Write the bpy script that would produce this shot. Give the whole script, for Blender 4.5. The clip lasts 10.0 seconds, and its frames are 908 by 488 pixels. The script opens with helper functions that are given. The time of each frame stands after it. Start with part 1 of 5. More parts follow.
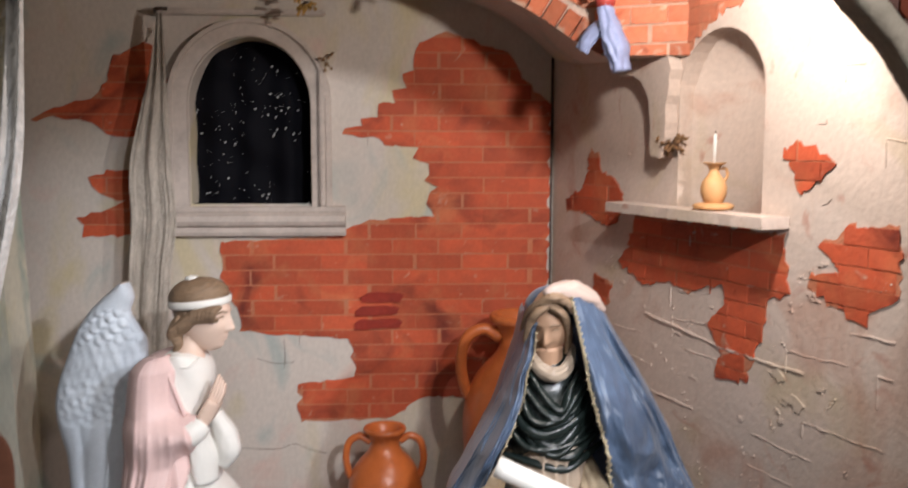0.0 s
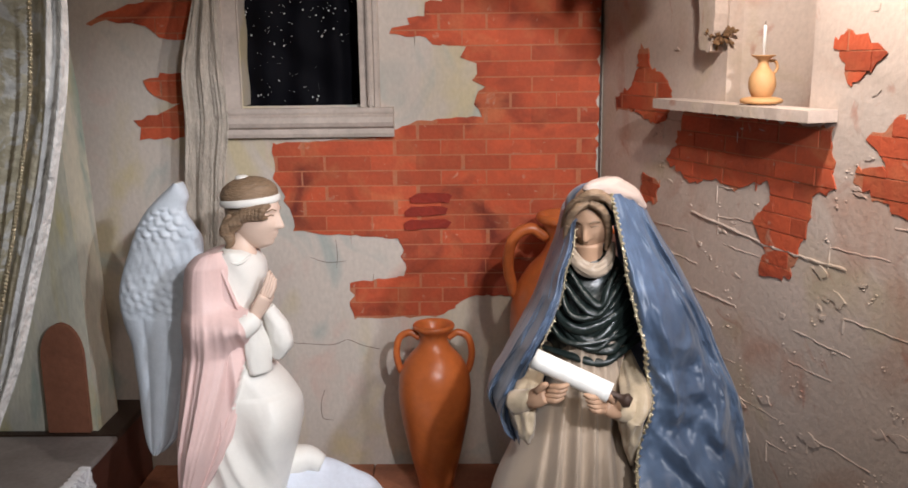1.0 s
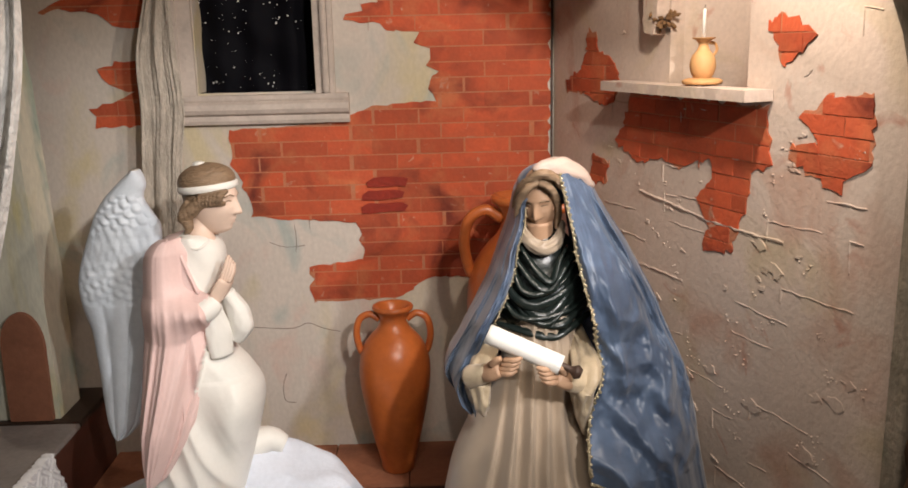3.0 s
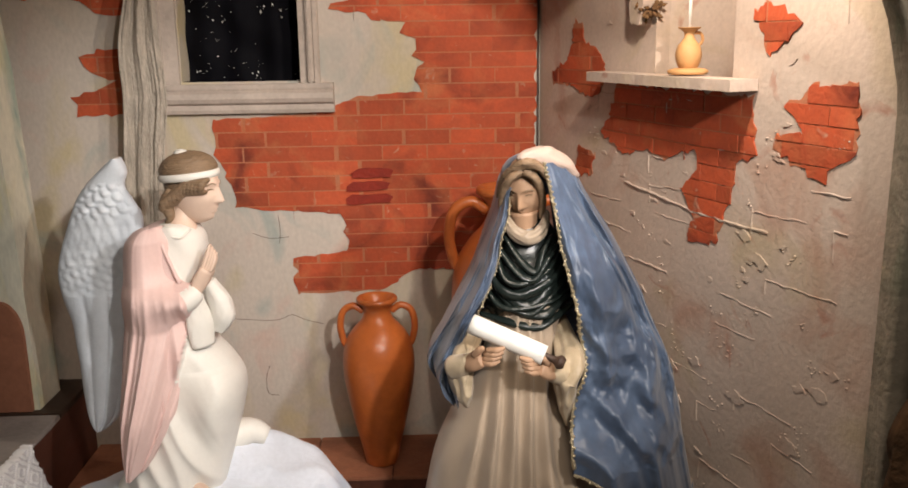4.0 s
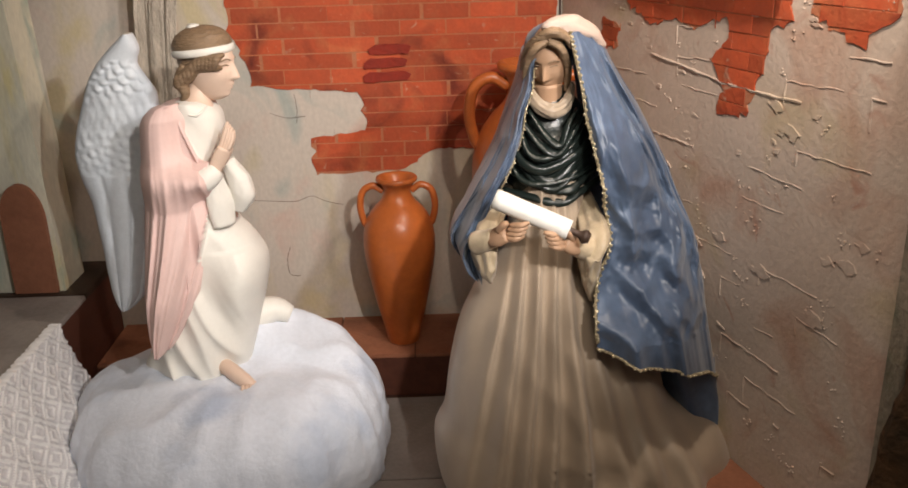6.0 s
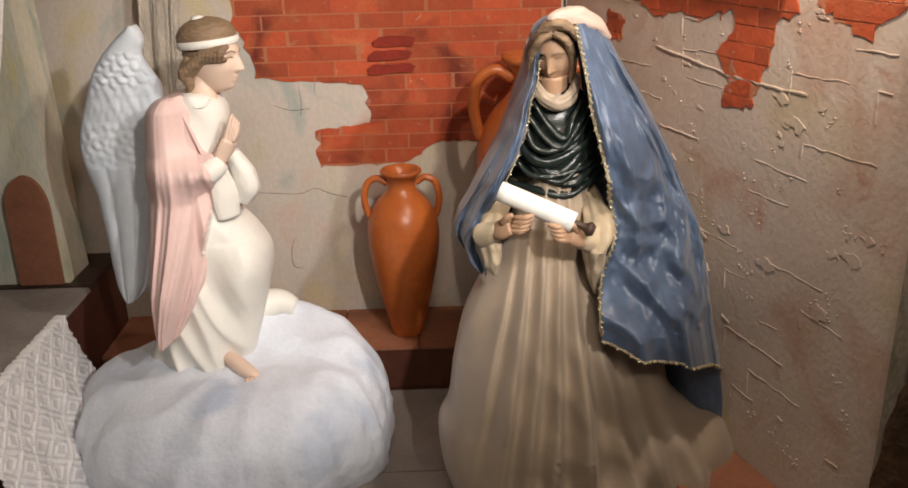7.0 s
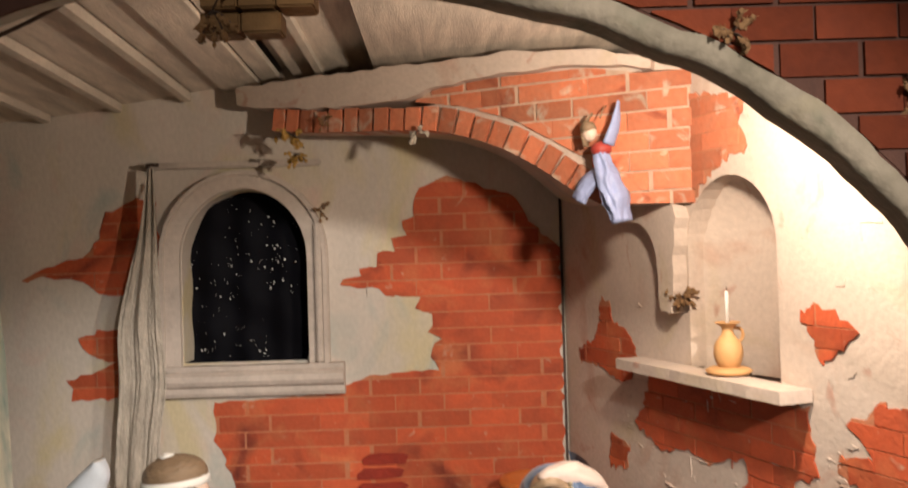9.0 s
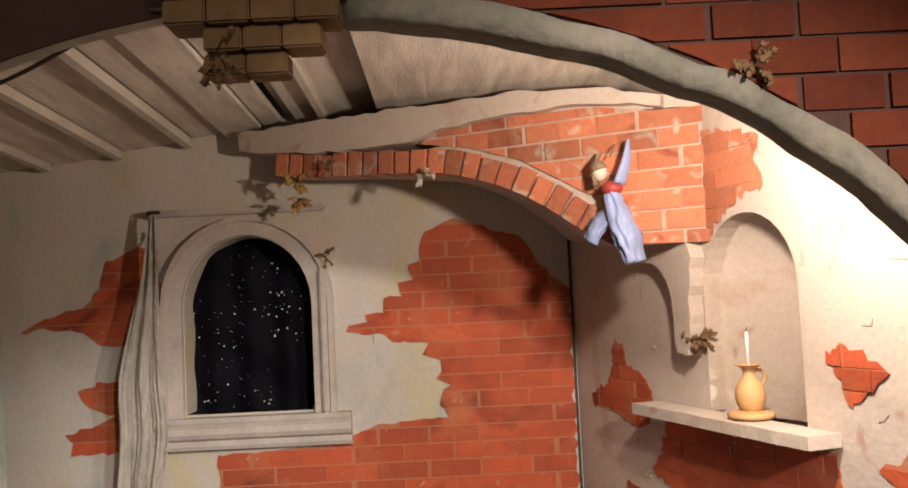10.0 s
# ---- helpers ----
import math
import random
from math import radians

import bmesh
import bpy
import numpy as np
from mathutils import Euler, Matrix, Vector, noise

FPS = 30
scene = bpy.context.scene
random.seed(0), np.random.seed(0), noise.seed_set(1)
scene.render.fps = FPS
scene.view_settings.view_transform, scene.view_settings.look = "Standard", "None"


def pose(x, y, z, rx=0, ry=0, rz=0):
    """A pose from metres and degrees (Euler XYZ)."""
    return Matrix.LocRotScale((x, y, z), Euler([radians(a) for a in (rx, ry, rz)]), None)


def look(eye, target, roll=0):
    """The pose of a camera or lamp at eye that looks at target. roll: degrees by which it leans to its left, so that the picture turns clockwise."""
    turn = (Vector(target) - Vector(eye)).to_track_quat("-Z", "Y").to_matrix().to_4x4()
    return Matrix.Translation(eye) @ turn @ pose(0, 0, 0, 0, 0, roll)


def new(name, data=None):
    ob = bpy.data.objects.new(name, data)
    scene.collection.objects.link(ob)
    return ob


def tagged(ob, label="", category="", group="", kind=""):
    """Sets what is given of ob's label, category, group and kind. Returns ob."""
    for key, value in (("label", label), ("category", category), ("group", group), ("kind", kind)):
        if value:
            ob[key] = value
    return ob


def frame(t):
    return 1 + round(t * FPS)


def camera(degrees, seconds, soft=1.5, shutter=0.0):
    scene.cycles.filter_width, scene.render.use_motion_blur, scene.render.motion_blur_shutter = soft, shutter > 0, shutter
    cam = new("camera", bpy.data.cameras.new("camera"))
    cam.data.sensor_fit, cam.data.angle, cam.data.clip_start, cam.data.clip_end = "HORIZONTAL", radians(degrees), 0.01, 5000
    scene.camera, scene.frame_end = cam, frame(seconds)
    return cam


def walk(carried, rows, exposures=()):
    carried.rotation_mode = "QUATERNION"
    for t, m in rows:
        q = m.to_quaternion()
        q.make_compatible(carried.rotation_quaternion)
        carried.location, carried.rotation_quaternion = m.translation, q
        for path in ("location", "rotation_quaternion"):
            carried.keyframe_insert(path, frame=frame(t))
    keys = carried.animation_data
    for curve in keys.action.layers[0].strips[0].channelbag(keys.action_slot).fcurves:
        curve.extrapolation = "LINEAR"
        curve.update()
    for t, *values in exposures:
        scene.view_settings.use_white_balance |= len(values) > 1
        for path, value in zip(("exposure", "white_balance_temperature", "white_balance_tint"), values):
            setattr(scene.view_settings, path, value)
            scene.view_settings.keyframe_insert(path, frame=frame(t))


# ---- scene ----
cam = camera(54.0, 10.0, soft=1.7, shutter=0.3)
PATH = [
    (0.0, (-0.549, -3.168, 1.736), (-0.427, -1.183, 1.524), 0.1),
    (0.5, (-0.496, -3.181, 1.715), (-0.529, -1.218, 1.332), -0.7),
    (1.0, (-0.482, -3.194, 1.709), (-0.512, -1.237, 1.296), -0.7),
    (1.5, (-0.474, -3.206, 1.707), (-0.471, -1.253, 1.276), -0.8),
    (2.0, (-0.473, -3.229, 1.711), (-0.431, -1.280, 1.264), -1.2),
    (3.5, (-0.451, -3.264, 1.701), (-0.395, -1.315, 1.257), -1.2),
    (4.0, (-0.446, -3.248, 1.681), (-0.369, -1.300, 1.232), -0.8),
    (4.5, (-0.452, -3.235, 1.671), (-0.361, -1.311, 1.132), -0.8),
    (5.0, (-0.455, -3.227, 1.656), (-0.381, -1.322, 1.051), -1.2),
    (5.5, (-0.455, -3.218, 1.647), (-0.395, -1.321, 1.018), -1.6),
    (5.7, (-0.462, -3.221, 1.643), (-0.417, -1.335, 0.978), -1.55),
    (6.8, (-0.472, -3.224, 1.637), (-0.439, -1.351, 0.936), -1.5),
    (7.0, (-0.472, -3.224, 1.637), (-0.441, -1.351, 0.936), -1.5),
    (7.5, (-0.408, -3.219, 1.640), (-0.368, -1.334, 0.974), -1.4),
    (7.7, (-0.380, -3.253, 1.650), (-0.325, -1.343, 1.059), -1.7),
    (8.0, (-0.301, -3.188, 1.749), (-0.262, -1.235, 1.316), -0.9),
    (8.2, (-0.279, -3.163, 1.722), (-0.248, -1.187, 1.414), -0.6),
    (8.5, (-0.301, -3.090, 1.779), (-0.266, -1.104, 1.545), -0.1),
    (8.8, (-0.362, -3.033, 1.857), (-0.322, -1.035, 1.771), -0.9),
    (9.0, (-0.370, -2.979, 1.879), (-0.366, -0.979, 1.903), -1.7),
    (9.5, (-0.409, -2.926, 1.883), (-0.416, -0.931, 2.011), -2.3),
    (10.0, (-0.391, -2.923, 1.885), (-0.385, -0.927, 2.004), -2.7),
]
walk(cam, [(t, look(eye, target, roll)) for t, eye, target, roll in PATH], [(0.0, -0.12, 5500, 10), (1.5, -0.12, 5550, 10), (3.5, -0.08, 6200, 10), (7.0, -0.03, 6300, 10), (8.0, -0.14, 6450, 10), (8.5, -0.08, 6500, 10), (10.0, -0.1, 6100, 10)])

# ---- light ----
world = bpy.data.worlds.new("hall")
world.use_nodes = True
world.node_tree.nodes["Background"].inputs[0].default_value = (1.0, 0.88, 0.78, 1)
world.node_tree.nodes["Background"].inputs[1].default_value = 0.075
scene.world = world


def spot(name, eye, target, watts, colour, size=0.03, angle=120, blend=0.6):
    data = bpy.data.lights.new(name, "SPOT")
    data.energy, data.color, data.shadow_soft_size = watts, colour, size
    data.spot_size, data.spot_blend = radians(angle), blend
    ob = new(name, data)
    ob.matrix_world = look(eye, target)
    return ob


# the show lamp hidden behind the shoulder of the front arch
spot("lamp_arch", (0.08, -1.42, 2.19), (-0.25, -0.4, 1.2), 47, (1.0, 0.82, 0.65), 0.03, 170, 0.4)
# two ceiling spots of the hall, above and behind the visitor
spot("lamp_hall_front", (0.38, -3.6, 2.55), (-0.5, -0.3, 1.12), 285, (1.0, 0.89, 0.79), 0.05, 40, 0.6)
spot("lamp_hall_side", (1.05, -3.25, 2.45), (-1.3, -0.6, 0.85), 205, (1.0, 0.93, 0.87), 0.04, 34, 0.5)
# added fill: an unseen area lamp whose light the hall floor bounces up
panel = bpy.data.lights.new("floor_bounce_fill", "AREA")
panel.energy, panel.color, panel.size = 45, (1.0, 0.86, 0.7), 1.2
new("floor_bounce_fill", panel).matrix_world = look((-0.5, -4.3, 3.5), (-0.5, -4.0, 0))


# ---- materials ----
def material(name, colour, rough=0.7, metal=0.0, spec=0.4, var=0.25, scale=6.0, bump=0.15, grain=90.0, tint=None, sheen=0.0, rand=0.0, stretch=(1, 1, 1), patch=None, coat=0.0):
    """Colour with large stains and fine grain, and a relief of both."""
    m = bpy.data.materials.new(name)
    m.use_nodes = True
    nt = m.node_tree
    bs = nt.nodes["Principled BSDF"]
    bs.inputs["Roughness"].default_value, bs.inputs["Metallic"].default_value = rough, metal
    bs.inputs["Specular IOR Level"].default_value = spec
    bs.inputs["Sheen Weight"].default_value = sheen
    bs.inputs["Coat Weight"].default_value = coat
    co = nt.nodes.new("ShaderNodeTexCoord")
    mp = nt.nodes.new("ShaderNodeMapping")
    mp.inputs["Scale"].default_value = stretch
    nt.links.new(co.outputs["Object"], mp.inputs[0])

    def tex(s, detail=4.0, dist=0.0):
        n = nt.nodes.new("ShaderNodeTexNoise")
        n.inputs["Scale"].default_value, n.inputs["Detail"].default_value, n.inputs["Distortion"].default_value = s, detail, dist
        nt.links.new(mp.outputs[0], n.inputs["Vector"])
        return n

    def mix(kind, fac, a, b):
        n = nt.nodes.new("ShaderNodeMix")
        n.data_type, n.blend_type = "RGBA", kind
        for socket, value in ((n.inputs["Factor"], fac), (n.inputs["A"], a), (n.inputs["B"], b)):
            if isinstance(value, (int, float)):
                socket.default_value = value
            elif isinstance(value, tuple):
                socket.default_value = (*value[:3], 1)
            else:
                nt.links.new(value, socket)
        return n.outputs["Result"]

    def ramp(source, lo, hi):
        n = nt.nodes.new("ShaderNodeMapRange")
        n.inputs["From Min"].default_value, n.inputs["From Max"].default_value = lo, hi
        nt.links.new(source, n.inputs["Value"])
        return n.outputs["Result"]

    big, fine = tex(scale, 5, 0.6), tex(grain, 3)
    other = tint or tuple(c * 0.55 for c in colour)
    c = mix("MIX", ramp(big.outputs["Fac"], 0.35, 0.72), tuple(x * (1 + var * 0.4) for x in colour), tuple(x * (1 - var) + y * var for x, y in zip(colour, other)))
    if patch:
        for pc, ps, lo, hi in patch:
            c = mix("MIX", ramp(tex(ps, 4, 1.0).outputs["Fac"], lo, hi), c, pc)
    c = mix("MULTIPLY", ramp(fine.outputs["Fac"], 0.2, 0.75), c, tuple([1 - var * 0.5] * 3))
    if rand:
        info = nt.nodes.new("ShaderNodeObjectInfo")
        hs = nt.nodes.new("ShaderNodeHueSaturation")
        nt.links.new(c, hs.inputs["Color"])
        mr = nt.nodes.new("ShaderNodeMapRange")
        mr.inputs["To Min"].default_value, mr.inputs["To Max"].default_value = 1 - rand, 1 + rand
        nt.links.new(info.outputs["Random"], mr.inputs["Value"])
        nt.links.new(mr.outputs["Result"], hs.inputs["Value"])
        c = hs.outputs["Color"]
    nt.links.new(c, bs.inputs["Base Color"])
    if bump:
        b = nt.nodes.new("ShaderNodeBump")
        b.inputs["Strength"].default_value, b.inputs["Distance"].default_value = bump, 0.01
        h = nt.nodes.new("ShaderNodeMath")
        h.operation = "ADD"
        nt.links.new(big.outputs["Fac"], h.inputs[0])
        nt.links.new(fine.outputs["Fac"], h.inputs[1])
        nt.links.new(h.outputs[0], b.inputs["Height"])
        nt.links.new(b.outputs[0], bs.inputs["Normal"])
    return m


M_PLASTER = material("old_plaster", (0.55, 0.485, 0.42), 0.85, var=0.3, scale=2.2, bump=0.12, grain=60, tint=(0.46, 0.43, 0.36), stretch=(1.25, 1, 0.8),
                     patch=[((0.56, 0.48, 0.31), 2.4, 0.52, 0.68), ((0.36, 0.41, 0.38), 3.1, 0.56, 0.75), ((0.6, 0.46, 0.39), 4.3, 0.56, 0.74)])
M_PLASTER_R = material("rough_plaster", (0.54, 0.435, 0.36), 0.85, var=0.3, scale=3.0, bump=0.2, grain=70, tint=(0.44, 0.38, 0.32),
                       patch=[((0.5, 0.4, 0.26), 2.6, 0.55, 0.75), ((0.46, 0.28, 0.2), 3.3, 0.54, 0.75), ((0.4, 0.18, 0.12), 9.0, 0.64, 0.8)])
M_PIER = material("painted_pier", (0.64, 0.61, 0.48), 0.85, var=0.35, scale=2.5, bump=0.15, grain=60, tint=(0.3, 0.34, 0.3), stretch=(1.6, 1, 0.5),
                  patch=[((0.62, 0.55, 0.27), 3.0, 0.5, 0.66), ((0.34, 0.43, 0.36), 3.7, 0.55, 0.72), ((0.68, 0.64, 0.56), 6.0, 0.58, 0.72)])
M_STONE = material("window_stone", (0.5, 0.43, 0.37), 0.8, var=0.3, scale=9, bump=0.25, grain=70)
M_GREY = material("arch_stone", (0.46, 0.43, 0.34), 0.85, var=0.4, scale=5, bump=0.35, grain=50, tint=(0.16, 0.2, 0.14), patch=[((0.2, 0.26, 0.14), 4.0, 0.55, 0.7), ((0.5, 0.42, 0.26), 6.0, 0.58, 0.75)])
M_BAND = material("arch_band", (0.24, 0.205, 0.155), 0.9, spec=0.2, var=0.45, scale=7, bump=0.4, grain=60, tint=(0.09, 0.085, 0.055), patch=[((0.12, 0.135, 0.09), 6.0, 0.56, 0.74), ((0.27, 0.23, 0.16), 11.0, 0.55, 0.72)])
M_BRICK = material("painted_brick", (0.44, 0.077, 0.025), 0.75, var=0.3, scale=14, bump=0.25, grain=80, tint=(0.3, 0.075, 0.035), rand=0.2,
                   patch=[((0.5, 0.145, 0.055), 6.0, 0.52, 0.75), ((0.16, 0.025, 0.012), 4.0, 0.54, 0.72), ((0.5, 0.3, 0.2), 22.0, 0.66, 0.78)])
M_BRICK_DARK = material("front_brick", (0.115, 0.025, 0.01), 0.9, spec=0.15, var=0.4, scale=12, bump=0.4, grain=60, tint=(0.1, 0.028, 0.018), rand=0.3)
M_BRICK_PALE = material("arch_brick", (0.5, 0.15, 0.07), 0.85, var=0.4, scale=16, bump=0.35, grain=70, tint=(0.5, 0.25, 0.15), rand=0.3, patch=[((0.58, 0.42, 0.31), 14.0, 0.58, 0.7), ((0.3, 0.07, 0.035), 9.0, 0.6, 0.75)])
M_BRICK_YELLOW = material("yellow_brick", (0.22, 0.12, 0.045), 0.8, var=0.4, scale=12, bump=0.35, grain=60, rand=0.2)
M_MORTAR = material("mortar", (0.43, 0.14, 0.062), 0.9, var=0.35, scale=20, bump=0.3, grain=90, tint=(0.42, 0.3, 0.2))
M_MORTAR_DARK = material("dark_mortar", (0.07, 0.03, 0.02), 0.9, var=0.3, scale=20, bump=0.3)
M_TERRA = material("terracotta", (0.5, 0.135, 0.03), 0.33, var=0.35, scale=5, bump=0.12, grain=40, tint=(0.28, 0.07, 0.03), coat=0.15)
M_CLAY = material("pale_clay", (0.55, 0.3, 0.12), 0.6, var=0.2, scale=9, bump=0.1)
M_TILE = material("terracotta_tile", (0.32, 0.13, 0.07), 0.7, var=0.4, scale=7, bump=0.2, grain=60, rand=0.12)
M_FLOOR = material("floor_slab", (0.34, 0.3, 0.27), 0.75, var=0.35, scale=5, bump=0.2, grain=70, rand=0.1)
M_WOOD = material("ceiling_board", (0.64, 0.56, 0.46), 0.8, var=0.4, scale=4, bump=0.2, grain=40, stretch=(6, 0.8, 6), tint=(0.2, 0.17, 0.14))
M_WOOD_L = material("pale_batten", (0.54, 0.475, 0.39), 0.75, var=0.3, scale=6, bump=0.2)
M_DARKWOOD = material("dark_wood", (0.05, 0.028, 0.018), 0.55, var=0.4, scale=5, bump=0.2, stretch=(1, 6, 6))
M_REDWOOD = material("red_brown_wood", (0.1, 0.032, 0.018), 0.6, var=0.4, scale=5, bump=0.2, stretch=(6, 1, 6))
M_NIGHT = material("night_cloth", (0.003, 0.003, 0.005), 0.75, spec=0.1, var=0.3, scale=6, bump=0.2, grain=25)
M_STUCCO = material("robe_white", (0.78, 0.76, 0.7), 0.5, var=0.08, scale=10, bump=0.05)
M_PINK = material("robe_pink", (0.74, 0.54, 0.5), 0.5, var=0.1, scale=10, bump=0.05)
M_WING = material("wing_pale_blue", (0.62, 0.67, 0.72), 0.55, var=0.15, scale=12, bump=0.1)
M_SKIN = material("painted_skin", (0.7, 0.53, 0.42), 0.45, var=0.08, scale=10, bump=0.02)
M_HAIR = material("painted_hair", (0.26, 0.175, 0.105), 0.5, var=0.35, scale=25, bump=0.6, grain=60, stretch=(1, 1, 4))
M_CLOUD = material("white_gauze", (0.68, 0.72, 0.8), 0.75, var=0.2, scale=5, bump=0.25, grain=70, sheen=0.3, patch=[((0.46, 0.53, 0.66), 3.2, 0.52, 0.72)])
# the dark tint patches put shadow of folds into the veil's colour
M_SATIN_BLUE = material("blue_satin", (0.09, 0.13, 0.205), 0.4, var=0.6, scale=8, bump=0.15, grain=30, tint=(0.02, 0.035, 0.075), sheen=0.2)
M_SATIN_CREAM = material("cream_satin", (0.38, 0.3, 0.22), 0.42, var=0.15, scale=5, bump=0.12, grain=16, sheen=0.2)
M_BLACK = material("black_satin", (0.012, 0.018, 0.016), 0.28, var=0.3, scale=9, bump=0.5, grain=22)
M_GOLD = material("gold_braid", (0.55, 0.47, 0.31), 0.35, metal=0.6, var=0.3, scale=40, bump=0.8, grain=180)
M_PAPER = material("paper", (0.82, 0.8, 0.74), 0.6, var=0.05, scale=8, bump=0.03)
M_LINEN = material("linen_curtain", (0.52, 0.46, 0.38), 0.85, var=0.5, scale=26, bump=1.0, grain=150, stretch=(1.5, 1.5, 0.45))
M_BROCADE = material("gold_brocade", (0.5, 0.45, 0.33), 0.55, var=0.6, scale=16, bump=0.9, grain=50, tint=(0.3, 0.25, 0.12), patch=[((0.68, 0.66, 0.6), 22.0, 0.5, 0.58)])
M_WHITE_CLOTH = material("white_brocade", (0.8, 0.79, 0.78), 0.6, var=0.12, scale=20, bump=0.35, grain=50)
M_GROUND = material("brocade_ground", (0.6, 0.585, 0.6), 0.7, var=0.2, scale=20, bump=0.3, grain=80)
M_LACE = material("crumpled_lace", (0.74, 0.72, 0.68), 0.7, var=0.35, scale=30, bump=1.0, grain=70, stretch=(1, 1, 0.6))
M_FLOWER = material("dried_flowers", (0.2, 0.11, 0.045), 0.8, var=0.5, scale=30, bump=0.3, tint=(0.15, 0.07, 0.03))
M_CUFF = material("gold_lined_cuff", (0.5, 0.41, 0.28), 0.4, var=0.35, scale=14, bump=0.4, grain=30, tint=(0.3, 0.2, 0.1), sheen=0.2)
# darker copy of painted_skin: the veil's shadow is put into the colour
M_FACE = material("shaded_skin", (0.42, 0.26, 0.16), 0.5, var=0.1, scale=10, bump=0.02)
M_MORTAR_PALE = material("pale_mortar", (0.52, 0.36, 0.26), 0.9, var=0.3, scale=20, bump=0.3)
M_HOOD = material("hood_roll", (0.5, 0.39, 0.33), 0.5, var=0.2, scale=12, bump=0.25, grain=30)
M_BLUE_DRESS = material("pale_blue_dress", (0.3, 0.35, 0.56), 0.45, var=0.25, scale=20, bump=0.3)
M_RED_SASH = material("red_sash", (0.34, 0.045, 0.035), 0.5, var=0.2)


# ---- building blocks ----
def link(name, bm, mats, smooth=False):
    bmesh.ops.recalc_face_normals(bm, faces=bm.faces)
    me = bpy.data.meshes.new(name)
    if smooth:
        for f in bm.faces:
            f.smooth = True
    bm.to_mesh(me)
    bm.free()
    for m in mats if isinstance(mats, (list, tuple)) else [mats]:
        me.materials.append(m)
    return new(name, me)


def part(name, bm, mat, parent, label="", smooth=False):
    ob = link(name, bm, mat, smooth)
    ob.parent = parent
    ob.matrix_parent_inverse = parent.matrix_world.inverted()
    if label:
        tagged(ob, label)
    return ob


def root(name, loc, label, category, group="", kind=""):
    ob = new(name)
    ob.empty_display_size = 0.05
    ob.location = loc
    bpy.context.view_layer.update()
    return tagged(ob, label, category, group, kind)


def box(bm, x0, x1, y0, y1, z0, z1, bevel=0.0, m=None):
    g = bmesh.ops.create_cube(bm, size=1.0)
    mat = Matrix.Translation(((x0 + x1) / 2, (y0 + y1) / 2, (z0 + z1) / 2)) @ Matrix.Diagonal((x1 - x0, y1 - y0, z1 - z0, 1))
    bmesh.ops.transform(bm, matrix=(m @ mat) if m else mat, verts=g["verts"])
    if bevel:
        bmesh.ops.bevel(bm, geom=list({e for v in g["verts"] for e in v.link_edges}), offset=bevel, segments=2, affect="EDGES")
    return bm


def prism(bm, poly, thick, m, mat_index=0):
    """A polygon of the plane (u, v), drawn out by thick along the third axis, set by the matrix m (columns u, v, outwards)."""
    a = [bm.verts.new(m @ Vector((u, v, 0))) for u, v in poly]
    b = [bm.verts.new(m @ Vector((u, v, thick))) for u, v in poly]
    n = len(poly)
    fs = [bm.faces.new(b), bm.faces.new(a[::-1])]
    fs += [bm.faces.new((a[i], a[(i + 1) % n], b[(i + 1) % n], b[i])) for i in range(n)]
    for f in fs:
        f.material_index = mat_index
    return bm


def grid(bm, rows, closed=False, cap=False, mat_index=0):
    """Skin over rows of points."""
    vs = [[bm.verts.new(p) for p in row] for row in rows]
    n = len(vs[0])
    for a, b in zip(vs, vs[1:]):
        for i in range(n if closed else n - 1):
            j = (i + 1) % n
            f = bm.faces.new((a[i], a[j], b[j], b[i]))
            f.material_index = mat_index
    if cap:
        for row in (vs[0][::-1], vs[-1]):
            f = bm.faces.new(row)
            f.material_index = mat_index
    return bm


def lathe(bm, profile, seg=40, m=None, mat_index=0, cap=True):
    rows = [[Vector((r * math.cos(2 * math.pi * i / seg), r * math.sin(2 * math.pi * i / seg), z)) for i in range(seg)] for r, z in profile]
    if m:
        rows = [[m @ p for p in row] for row in rows]
    return grid(bm, rows, True, cap, mat_index)


def spline(points, steps=6):
    """Catmull-Rom through rows of numbers."""
    p = [np.array(tuple(q), float) for q in points]
    p = [2 * p[0] - p[1]] + p + [2 * p[-1] - p[-2]]
    out = []
    for a, b, c, d in zip(p, p[1:], p[2:], p[3:]):
        for k in range(steps):
            t = k / steps
            out.append(0.5 * (2 * b + (c - a) * t + (2 * a - 5 * b + 4 * c - d) * t * t + (3 * b - a - 3 * c + d) * t ** 3))
    return out + [p[-2]]


